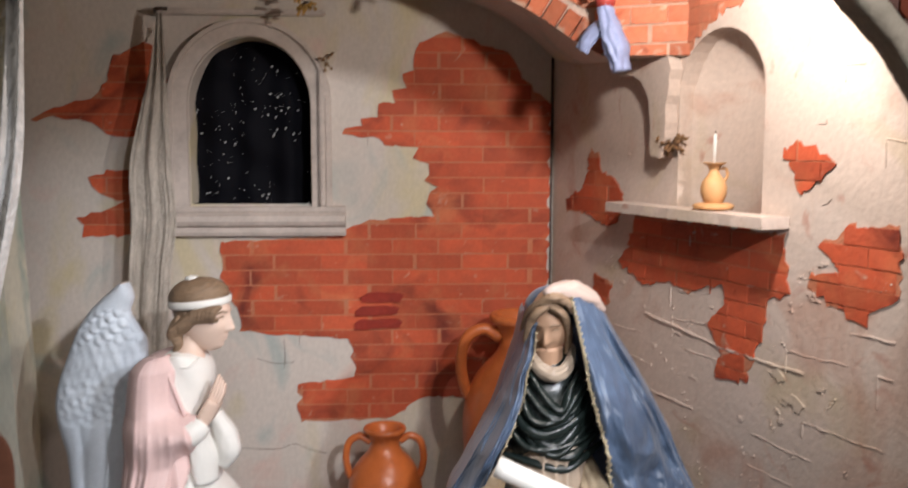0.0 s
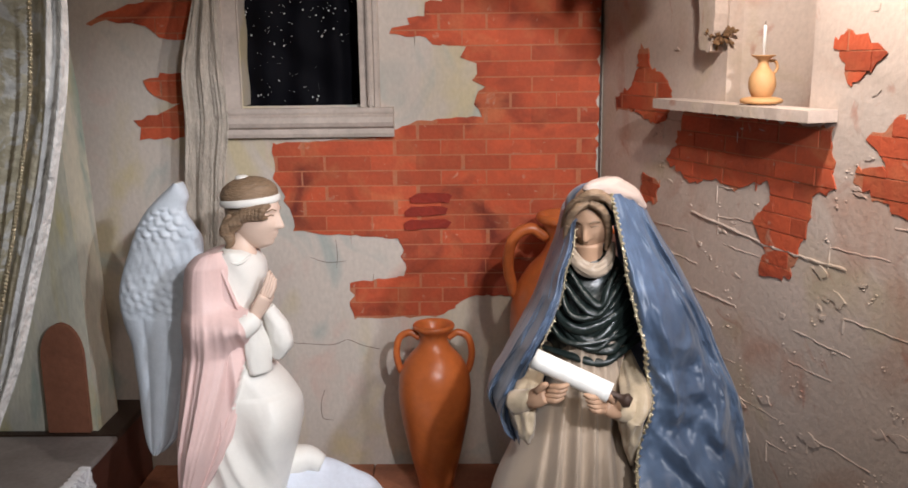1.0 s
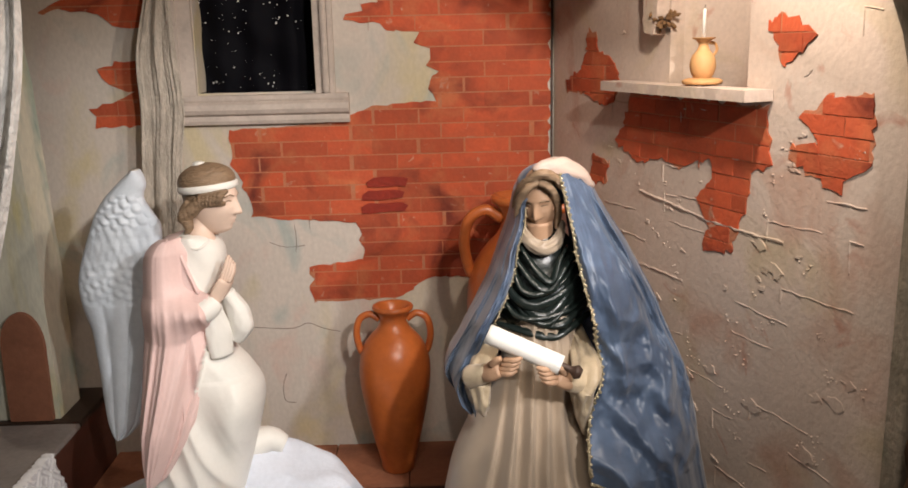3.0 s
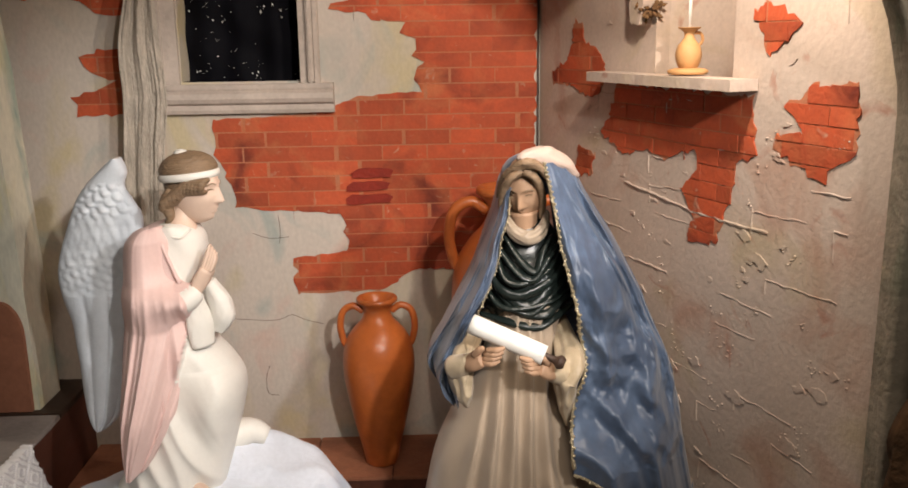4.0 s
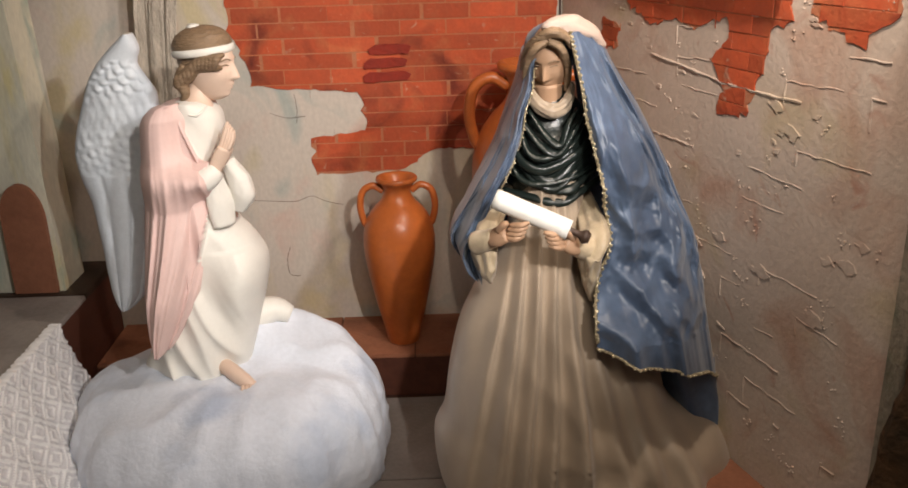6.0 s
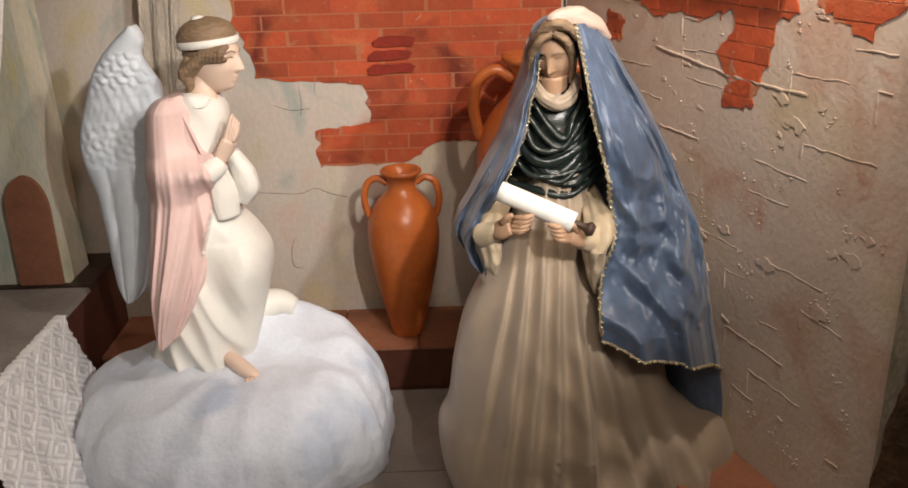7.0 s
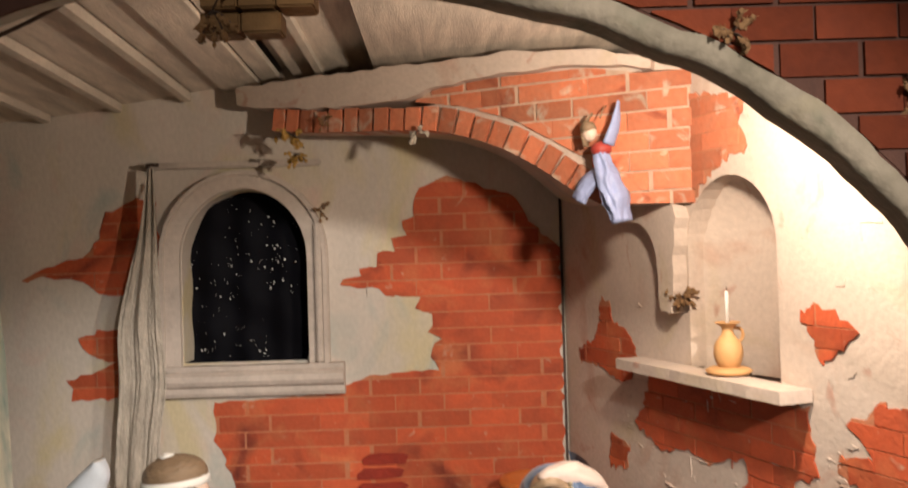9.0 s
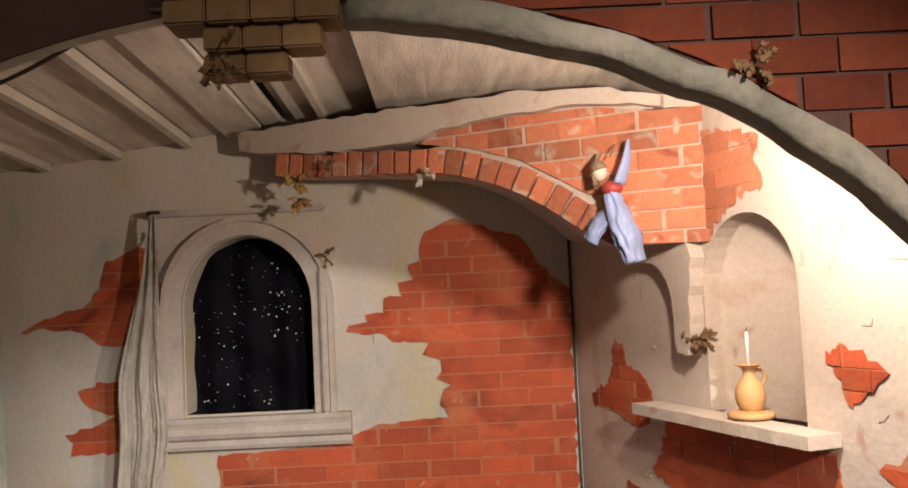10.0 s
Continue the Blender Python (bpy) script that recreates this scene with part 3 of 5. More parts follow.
night = root("night_cloth", (-1.066, 0.1, 1.5), "black glittering cloth like a starry night behind the window", "cloth")
bm = bmesh.new()
rows = [[Vector((-1.42 + 0.72 * i / 40, 0.10 + 0.012 * math.sin(i * 0.9 + 0.3 * math.sin(j)) + 0.01 * math.sin(j * 0.8 + i * 0.35), 1.42 + 0.8 * j / 30)) for i in range(41)] for j in range(31)]
grid(bm, rows)
part("cloth", bm, M_NIGHT, night, smooth=True)
# sequins as white paper dots: the glints are put into their colour
bm = bmesh.new()
rng = random.Random(9)
made = 0
while made < 170:
    u, v = rng.uniform(-1.27, -0.86), rng.uniform(1.55, 2.11)
    if noise.noise(Vector((u * 9, v * 5, 2))) < rng.uniform(-0.35, 0.5):
        continue
    made += 1
    s = rng.choice((0.0007, 0.0009, 0.0011, 0.0014, 0.0016, 0.003))
    y = 0.074
    bmesh.ops.create_icosphere(bm, subdivisions=1, radius=s, matrix=Matrix.Translation((u, y, v)) @ Matrix.Diagonal((1, 0.3, 1, 1)))
tagged(part("sequins", bm, M_PAPER, night, "scattered sequins, white for their glints"), kind="stuff")


# ---- shelf ----
shelf = tagged(link("wall_shelf", prism(bmesh.new(), ragged([(0.50, 0.002), (1.185, 0.002), (1.185, 0.085), (0.50, 0.085)], 0.002, 0.05, 2), 0.028,
               Matrix(((ALONG.x, INTO.x, 0, 0), (ALONG.y, INTO.y, 0, 0), (0, 0, 1, 1.55), (0, 0, 0, 1)))), M_PLASTER_R), "chipped plaster shelf under the niche", "shelf")


# ---- amphorae and the shelf pot ----
def amphora(name, loc, size, label, group):
    thing = root(name, loc, label, "amphora", group)
    m = Matrix.Translation(loc) @ Matrix.Diagonal((size, size, size, 1))
    outside = [(0.055, 0.0), (0.06, 0.006), (0.068, 0.05), (0.085, 0.12), (0.105, 0.21), (0.122, 0.3), (0.13, 0.37), (0.128, 0.43), (0.115, 0.48), (0.09, 0.52), (0.062, 0.55), (0.05, 0.575),
               (0.05, 0.595), (0.06, 0.612), (0.072, 0.622), (0.074, 0.632), (0.068, 0.638), (0.056, 0.632), (0.042, 0.6), (0.044, 0.56), (0.07, 0.5), (0.02, 0.46)]
    bm = bmesh.new()
    lathe(bm, [tuple(p) for p in spline(outside, 3)], 48, m)
    part("body", bm, M_TERRA, thing, smooth=True)
    for s in (-1, 1):
        bm = bmesh.new()
        tube(bm, [m @ Vector(p) for p in ((s * 0.05, 0, 0.585), (s * 0.085, 0, 0.605), (s * 0.122, 0, 0.585), (s * 0.134, 0, 0.53), (s * 0.124, 0, 0.475), (s * 0.112, 0, 0.455))], 0.0125 * size, 12)
        part("handle", bm, M_TERRA, thing, smooth=True)
    return thing


amphora("amphora", (-0.602, -0.215, 0.17), 0.985, "glazed terracotta amphora with two handles on the step", "amphorae")
amphora("amphora", (-0.13, -0.215, 0.17), 1.59, "tall terracotta amphora standing half hidden in the corner", "amphorae")

pot_at = RIGHT @ Vector((0.925, 1.58, 0.02))
pot = root("clay_pot", pot_at, "small pale clay jug with flared rim on a saucer", "jug")
bm = bmesh.new()
lathe(bm, [tuple(p) for p in spline([(0.022, 0.016), (0.03, 0.03), (0.034, 0.05), (0.03, 0.072), (0.018, 0.088), (0.013, 0.1), (0.016, 0.112), (0.029, 0.12), (0.027, 0.121), (0.009, 0.105)], 3)], 32, Matrix.Translation(pot_at))
part("body", bm, M_CLAY, pot, smooth=True)
bm = bmesh.new()
lathe(bm, [(0.03, 0), (0.05, 0.002), (0.054, 0.01), (0.046, 0.015), (0.03, 0.018)], 32, Matrix.Translation(pot_at))
part("saucer", bm, M_CLAY, pot, smooth=True)
bm = bmesh.new()
tube(bm, [pot_at + Vector(p) for p in ((0.015, 0.0, 0.108), (0.03, 0.0, 0.106), (0.036, 0, 0.09), (0.027, 0, 0.074))], 0.004, 8)
part("handle", bm, M_CLAY, pot, smooth=True)
bm = bmesh.new()
lathe(bm, [(0.0045, 0.1), (0.0045, 0.192), (0.002, 0.196)], 12, Matrix.Translation(pot_at))
part("candle", bm, M_PAPER, pot, "thin white candle", True)
bm = bmesh.new()
tube(bm, [pot_at + Vector((0, 0, 0.19)), pot_at + Vector((0, 0, 0.198)), pot_at + Vector((0.001, 0, 0.205))], 0.001, 6)
part("wick", bm, M_DARKWOOD, pot)


# ---- figures ----
def body(bm, rings, mat_index=0, seg=56, folds=0.0, count=9, twist=1.5, phase=0.0, steps=4, cap=True):
    """A draped body lofted over rings (x, y, z, half width, half depth, fold depth)."""
    rows = []
    for q in spline(rings, steps):
        x, y, z, a, b, f = q
        row = []
        for i in range(seg):
            t = 2 * math.pi * i / seg
            w = 1 + f * (math.sin(count * t + phase + twist * z * 3) + 0.5 * math.sin((count * 1.7 // 1) * t - phase * 2 + twist * z * 2))
            row.append(Vector((x + a * w * math.cos(t), y + b * w * math.sin(t), z)))
        rows.append(row)
    return grid(bm, rows, True, cap, mat_index)


def draped(bm, rows, y, depth, fold, mat, seg=72, steps=5, back=0.6):
    """A draped form from rows (z, left, right): round in plan, with folds that run down it. mat(x, z, front): material index."""
    out = []
    for z, x0, x1 in spline(rows, steps):
        c, a = (x0 + x1) / 2, (x1 - x0) / 2
        row = []
        for i in range(seg):
            t = 2 * math.pi * i / seg
            u = math.cos(t)
            d = depth(z) * (1 if math.sin(t) < 0 else back)
            row.append(Vector((c + a * u, y + d * math.sin(t) * (abs(math.sin(t)) ** -0.25 if abs(math.sin(t)) > 0.05 else 1) - fold(c + a * u, z) * max(0, -math.sin(t)), z)))
        out.append(row)
    vs = [[bm.verts.new(p) for p in row] for row in out]
    for ra, rb in zip(vs, vs[1:]):
        for i in range(seg):
            j = (i + 1) % seg
            f = bm.faces.new((ra[i], ra[j], rb[j], rb[i]))
            m = f.calc_center_median()
            f.material_index = mat(m.x, m.z, m.y < y)
    bm.faces.new(vs[0][::-1]), bm.faces.new(vs[-1])
    return out


def ridge(v, sharp=2.0):
    """A rounded pleat: 1 on the crest, 0 in the valley."""
    return (0.5 + 0.5 * math.sin(v)) ** sharp


def head(bm, at, yaw, nod, size, mat_index, hair=3):
    """A plain carved head: an egg with brow, sockets, nose, lips and chin; it looks along yaw, bowed by nod."""
    m = Matrix.Translation(at) @ Matrix.Rotation(radians(yaw), 4, "Z") @ Matrix.Rotation(radians(nod), 4, "Y") @ Matrix.Diagonal((size, size, size, 1))

    def hump(y, z, y0, z0, sy, sz):
        return math.exp(-((y - y0) / sy) ** 2 - ((z - z0) / sz) ** 2)

    rows = []
    for j in range(61):
        f = math.pi * (0.02 + 0.96 * j / 60) - math.pi / 2
        row = []
        for i in range(72):
            b = 2 * math.pi * i / 72
            z = 0.1 * math.sin(f)
            jaw = max(0, -z / 0.1)
            x, y = 0.08 * math.cos(f) * math.cos(b) * (1 - 0.12 * jaw) + 0.012 * jaw, 0.062 * math.cos(f) * math.sin(b) * (1 - 0.2 * jaw)
            if math.cos(b) > 0:
                e = abs(y)
                x += 0.022 * math.exp(-(y / 0.009) ** 2) * max(0, min(1, (0.02 - z) / 0.045)) * (1 if z > -0.028 else max(0, 1 + (z + 0.028) / 0.008))
                x += 0.005 * hump(e, z, 0.011, -0.026, 0.006, 0.006) - 0.011 * hump(e, z, 0.025, 0.008, 0.014, 0.011) + 0.006 * hump(e, z, 0.026, 0.007, 0.01, 0.0055)
                x += 0.004 * hump(e, z, 0.026, 0.026, 0.018, 0.006) + 0.007 * hump(e, z, 0.0, -0.046, 0.015, 0.005) + 0.007 * hump(e, z, 0.0, -0.057, 0.013, 0.005)
                x += 0.011 * hump(e, z, 0.0, -0.08, 0.02, 0.014) + 0.003 * hump(e, z, 0.034, -0.025, 0.014, 0.016)
            row.append(m @ Vector((x, y, z)))
        rows.append(row)
    for e in (-1, 1):
        tube(bm, [m @ Vector((a, e * b, c)) for a, b, c in ((0.0765, 0.012, 0.023), (0.0715, 0.027, 0.028), (0.06, 0.041, 0.021))], 0.0022 * size, 6, hair)
        tube(bm, [m @ Vector((a, e * b, c)) for a, b, c in ((0.071, 0.016, 0.008), (0.069, 0.026, 0.0115), (0.058, 0.037, 0.007))], 0.002 * size, 6, hair)
    return grid(bm, rows, True, True, mat_index)


# kneeling angel
bm = bmesh.new()
AY = -0.60
EDGE = [(1.16, -1.205), (1.09, -1.18), (1.0, -1.145), (0.91, -1.12), (0.78, -1.15), (0.69, -1.175), (0.595, -1.21), (0.517, -1.246), (0.43, -1.3), (0.39, -1.36)]


def cloak(x, z):
    return z > 0.39 and x < float(np.interp(-z, [-p[0] for p in EDGE], [p[1] for p in EDGE]))


def angel_fold(x, z):
    if cloak(x, z):
        return 0.014 + 0.03 * (1 - 2.2 * abs(noise.noise(Vector((x * 16 + z * 2, z * 1.6, 7))))) * min(1, max(0, (1.05 - z) * 4))
    if z < 0.72:
        p = Vector(((x + 1.2 + 0.25 * (z - 0.5)) * 13 / (0.6 + max(0, 0.7 - z)), z * 2.4, 1))
        crease = 1 - 2.2 * abs(noise.noise(p))
        knee = math.exp(-((x + 1.04) / 0.06) ** 2 - ((z - 0.63) / 0.1) ** 2)
        return 0.06 * knee + 0.048 * crease * min(1, (0.75 - z) * 2.6) * (1 - 0.7 * knee)
    return 0.006 * ridge(x * 60 + z * 40)


draped(bm, [(0.29, -1.44, -1.08), (0.35, -1.40, -1.065), (0.415, -1.37, -1.05), (0.475, -1.35, -1.035), (0.535, -1.338, -1.017), (0.595, -1.327, -1.002), (0.64, -1.323, -0.995), (0.69, -1.331, -1.0), (0.75, -1.337, -1.035), (0.805, -1.342, -1.08),
            (0.9, -1.33, -1.115), (0.97, -1.324, -1.098), (1.04, -1.321, -1.086), (1.108, -1.304, -1.085), (1.14, -1.275, -1.10), (1.156, -1.24, -1.12), (1.163, -1.2, -1.14)],
       AY, lambda z: 0.15 if z < 0.6 else 0.15 - 0.04 * min(1, (z - 0.6) * 2), angel_fold, lambda x, z, front: 1 if cloak(x, z) else 0, 220, 10)
tube(bm, [(x + 0.004, AY - 0.118 - 0.03 * math.sin((1.16 - z) * 3), z) for z, x in EDGE[:3]], 0.006, 10, 1, flat=0.6)
# near arm in its wide sleeve, falling cloth under it
tube(bm, [(-1.235, AY - 0.07, 1.08), (-1.25, AY - 0.1, 1.0), (-1.22, AY - 0.1, 0.965), (-1.17, AY - 0.125, 0.962), (-1.105, AY - 0.135, 0.974)], [0.04, 0.045, 0.047, 0.046, 0.033], 40, 1, steps=10, flat=0.85, rough=0.08)
sheet = []
for z, x0, x1 in spline([(1.168, -1.225, -1.19), (1.155, -1.262, -1.178), (1.12, -1.294, -1.165), (1.06, -1.31, -1.152), (1.0, -1.318, -1.135), (0.955, -1.322, -1.11), (0.9, -1.323, -1.112), (0.84, -1.326, -1.122), (0.75, -1.33, -1.14), (0.65, -1.335, -1.168), (0.56, -1.34, -1.2), (0.49, -1.335, -1.24), (0.445, -1.325, -1.27)], 10):
    row = []
    for i in range(61):
        u = i / 60
        w = u * 2.6 + 0.5 * (0.95 - z)
        pleat = 1 - 2.2 * abs(noise.noise(Vector((w * 1.5, z * 0.8, 12)))) + 0.35 * (1 - 2.2 * abs(noise.noise(Vector((w * 3.4, z * 1.5, 15)))))
        arm = math.exp(-((z - 0.955) / 0.055) ** 2)
        full = (1 - arm) * math.sin(math.pi * min(1, u * 0.97 + 0.03) ** 0.8) + arm * min(1, 3 * u + 0.1) ** 0.5 * min(1, (1.02 - u) * 14) ** 0.5
        deep = 0.05 + 0.06 * min(1, max(0, (1.17 - z) * 5)) + 0.035 * math.exp(-((z - 0.95) / 0.07) ** 2)
        row.append(Vector((x0 + (x1 - x0) * u, AY - 0.055 - 0.045 * min(1, max(0, (z - 1.0) * 8)) - 0.075 * min(1, max(0, (0.86 - z) * 4)) - deep * full - 0.022 * pleat * min(1, max(0.12, (1.02 - z) * 5)), z)))
    sheet.append(row + [p + Vector((0, 0.012, 0)) for p in row[::-1]])
grid(bm, sheet, True, True, 1)
tube(bm, [(-1.135, AY - 0.15, 0.95), (-1.11, AY - 0.14, 0.965), (-1.095, AY - 0.13, 0.98)], [0.036, 0.034, 0.028], 16, 0)
# far sleeve hanging from the wrist
tube(bm, [(-1.075, AY - 0.07, 0.99), (-1.05, AY - 0.06, 0.93), (-1.04, AY - 0.06, 0.88), (-1.06, AY - 0.06, 0.835)], [0.022, 0.033, 0.034, 0.02], 32, 0, steps=9, rough=0.08)
tube(bm, [(-1.11, AY - 0.11, 0.94), (-1.1, AY - 0.1, 0.87), (-1.095, AY - 0.1, 0.8)], [0.03, 0.042, 0.036], 32, 0, steps=9, flat=0.5, rough=0.08)
# joined palms
for k, dy in enumerate((-0.012, 0.012)):
    tube(bm, [(-1.1, AY - 0.125 + dy, 0.975), (-1.08, AY - 0.12 + dy, 1.01), (-1.062, AY - 0.118 + dy, 1.04)], [0.02, 0.026, 0.024], 12, 2, flat=0.55)
    for f in range(4):
        tube(bm, [(-1.078 + f * 0.008, AY - 0.12 + dy, 1.03 + f * 0.002), (-1.062 + f * 0.007, AY - 0.118 + dy * 0.8, 1.075 - f * 0.004), (-1.05 + f * 0.005, AY - 0.116 + dy * 0.5, 1.112 - f * 0.008)], [0.008, 0.0075, 0.004], 8, 2)
# neckline
tube(bm, [(-1.19, AY - 0.08, 1.162), (-1.165, AY - 0.105, 1.138), (-1.135, AY - 0.105, 1.132), (-1.112, AY - 0.075, 1.15)], 0.004, 8, 0)
# neck, head
tube(bm, [(-1.15, AY - 0.03, 1.12), (-1.147, AY - 0.015, 1.18), (-1.13, AY - 0.01, 1.25)], [0.055, 0.034, 0.034], 16, 2)
head(bm, (-1.112, AY - 0.01, 1.258), -14, 5, 1.0, 2)
# hair: crown, rolled locks and nape
ball(bm, (-1.122, AY - 0.01, 1.318), (0.086, 0.074, 0.054), 3, 28, (0, -6, 0))
ball(bm, (-1.14, AY + 0.005, 1.275), (0.06, 0.07, 0.06), 3, 20)
rng = random.Random(3)
for k in range(11):
    s = k / 10
    x, z = -1.06 - 0.115 * s, 1.285 - 0.012 * s - 0.075 * max(0, s - 0.45)
    tube(bm, [(x + 0.012, AY - 0.075 + 0.02 * s, z + 0.012), (x - 0.008, AY - 0.088 + 0.02 * s, z), (x - 0.016, AY - 0.08 + 0.02 * s, z - 0.022), (x, AY - 0.066 + 0.02 * s, z - 0.028)], [0.006, 0.013, 0.012, 0.006], 10, 3)
for k in range(7):
    tube(bm, [(-1.165 - 0.004 * k % 3, AY - 0.055 + 0.02 * k, 1.265), (-1.185, AY - 0.055 + 0.02 * k, 1.225), (-1.175, AY - 0.05 + 0.018 * k, 1.185), (-1.19, AY - 0.045 + 0.016 * k, 1.165)], [0.014, 0.017, 0.014, 0.005], 10, 3)
lathe(bm, [(0.083, -0.013), (0.089, -0.009), (0.089, 0.006), (0.083, 0.01)], 40, pose(-1.12, AY - 0.01, 1.303, 0, -5, 0) @ Matrix.Diagonal((1.0, 0.88, 1, 1)), 0)
ball(bm, (-1.14, AY - 0.01, 1.367), (0.022, 0.022, 0.01), 0, 12)
# feet
tube(bm, [(-1.15, AY - 0.13, 0.36), (-1.11, AY - 0.17, 0.352), (-1.065, AY - 0.2, 0.332), (-1.035, AY - 0.215, 0.322)], [0.022, 0.025, 0.022, 0.013], 14, 2)
for k in range(5):
    ball(bm, (-1.022 - 0.011 * k, AY - 0.224 - 0.003 * k, 0.326), (0.007, 0.014, 0.008), 2, 8)
tube(bm, [(-1.1, AY + 0.04, 0.43), (-1.01, AY + 0.06, 0.45), (-0.955, AY + 0.06, 0.43)], [0.06, 0.045, 0.03], 12, 0)
# wing, with scales above and long quills below
WY = -0.52
WING = [(1.345, -1.367, -1.345), (1.325, -1.39, -1.335), (1.298, -1.421, -1.330), (1.257, -1.461, -1.34), (1.208, -1.494, -1.315), (1.164, -1.513, -1.295), (1.052, -1.555, -1.3), (0.98, -1.569, -1.3), (0.908, -1.562, -1.31), (0.834, -1.543, -1.33), (0.758, -1.537, -1.35),
        (0.681, -1.532, -1.37), (0.603, -1.53, -1.39), (0.523, -1.524, -1.418), (0.485, -1.512, -1.45), (0.472, -1.5, -1.47)]


def quill(x, z):
    w0, w1 = (float(np.interp(-z, [-r[0] for r in WING], [r[k] for r in WING])) for k in (1, 2))
    s = (x - w0) / max(1e-3, w1 - w0)
    if z < 0.93:
        return 0.012 * abs(math.sin(s * 3.5 * math.pi)) ** 0.5
    if z > 1.27:
        return 0.004
    u, v = (x + 0.35 * z) * 34, z * 30 + (int((x + 0.35 * z) * 34) % 2) * 0.5
    return 0.011 * (1 - (v % 1)) * (0.4 + 0.6 * math.sin(math.pi * (u % 1))) + 0.004 * noise.noise(Vector((x * 60, z * 60, 0)))


draped(bm, WING, WY, lambda z: 0.035, quill, lambda x, z, front: 4, 120, 9)
angel = tagged(link("angel_statue", bm, [M_STUCCO, M_PINK, M_SKIN, M_HAIR, M_WING], True), "painted kneeling angel statue, pink cloak, pale blue wings, on a cloud", "statue")

# cloud under the angel
bm = bmesh.new()
rows = []
for x, y, z, a, b in spline([(-1.15, -0.74, 0.0, 0.48, 0.36), (-1.15, -0.74, 0.08, 0.49, 0.37), (-1.15, -0.73, 0.2, 0.475, 0.345), (-1.15, -0.71, 0.28, 0.42, 0.29), (-1.15, -0.68, 0.315, 0.33, 0.22), (-1.15, -0.65, 0.325, 0.18, 0.12), (-1.15, -0.64, 0.33, 0.04, 0.03)], 9):
    row = []
    for i in range(160):
        t = 2 * math.pi * i / 160
        p = Vector((math.cos(t) * 1.2, math.sin(t) * 1.2, z * 1.2))
        hang = 1 - 2.4 * abs(noise.noise(Vector((math.cos(t) * 4.4, math.sin(t) * 4.4, z * 1.5 + 5))))
        w = 1 + 0.05 * noise.noise(p * 2) + 0.035 * hang * min(1, (0.33 - z) * 6) + 0.012 * (1 - 2.4 * abs(noise.noise(Vector((math.cos(t) * 11 + z * 9, math.sin(t) * 11, z * 16)))))
        rise = 0.13 * (z / 0.33) * max(0, math.sin(t + 0.2)) * max(0, math.cos(t - 0.6))
        crease = 0.018 * (1 - 2.4 * abs(noise.noise(Vector((math.cos(t) * a * 7, math.sin(t) * b * 7, 1 + z * 3))))) * min(1, z * 8)
        row.append(Vector((x + a * w * math.cos(t), y + b * w * math.sin(t), z + rise + crease)))
    rows.append(row)
grid(bm, rows, True, True)
tagged(link("cloud_base", bm, M_CLOUD, True), "white gauze-covered cloud mound on the floor", "base")

# veiled figure
MY = -0.93
bm = bmesh.new()


# long folds of the skirt: where each starts at the waist, where it meets the floor, its width and depth
FOLDS = [(-0.25, -0.455, 0.05, 0.035), (-0.225, -0.37, 0.06, 0.06), (-0.195, -0.27, 0.055, 0.075), (-0.165, -0.185, 0.045, 0.06), (-0.14, -0.07, 0.06, 0.08), (-0.11, 0.05, 0.065, 0.07), (-0.09, 0.16, 0.06, 0.06), (-0.07, 0.28, 0.06, 0.05)]


def skirt_fold(x, z):
    s = max(0.0, min(1.0, 1.0 - z))
    d = 0.02 * min(1, max(0, (0.95 - z) * 8))
    for k, (x0, x1, wide, deep) in enumerate(FOLDS):
        c = x0 + (x1 - x0) * s ** 1.15 + 0.03 * s * noise.noise(Vector((k * 3.7, z * 3.0, 1)))
        w = wide * (0.16 + 0.6 * s)
        e = (x - c) / (w if x < c else w * 0.45)
        d += 1.25 * deep * (0.75 + 0.5 * noise.noise(Vector((k * 5.1, z * 2.5, 9)))) * math.exp(-e * e) * min(1, 0.12 + 1.3 * s)
    low = max(0, 0.36 - z) / 0.36
    d += 0.012 * s * (1 - 2.3 * math.sqrt(noise.noise(Vector((x * 7 + z * 5, z * 5 - x * 3, 5))) ** 2 + 0.002))
    return d + 0.07 * low * (1 - 2.2 * math.sqrt(noise.noise(Vector((x * 5, z * 6, 9))) ** 2 + 0.003))


SKIRT = [(0.0, -0.36, 0.34), (0.04, -0.44, 0.36), (0.1, -0.475, 0.368), (0.17, -0.49, 0.365), (0.25, -0.492, 0.32), (0.31, -0.465, 0.22), (0.36, -0.455, 0.17), (0.45, -0.443, 0.14), (0.577, -0.415, 0.03), (0.665, -0.378, -0.03), (0.75, -0.334, -0.07), (0.831, -0.287, -0.08), (0.93, -0.262, -0.075), (1.0, -0.25, -0.07)]
draped(bm, SKIRT, MY - 0.02, lambda z: 0.1 + 0.2 * max(0, 1 - z) ** 1.2, skirt_fold, lambda x, z, front: 0, 200, 7)
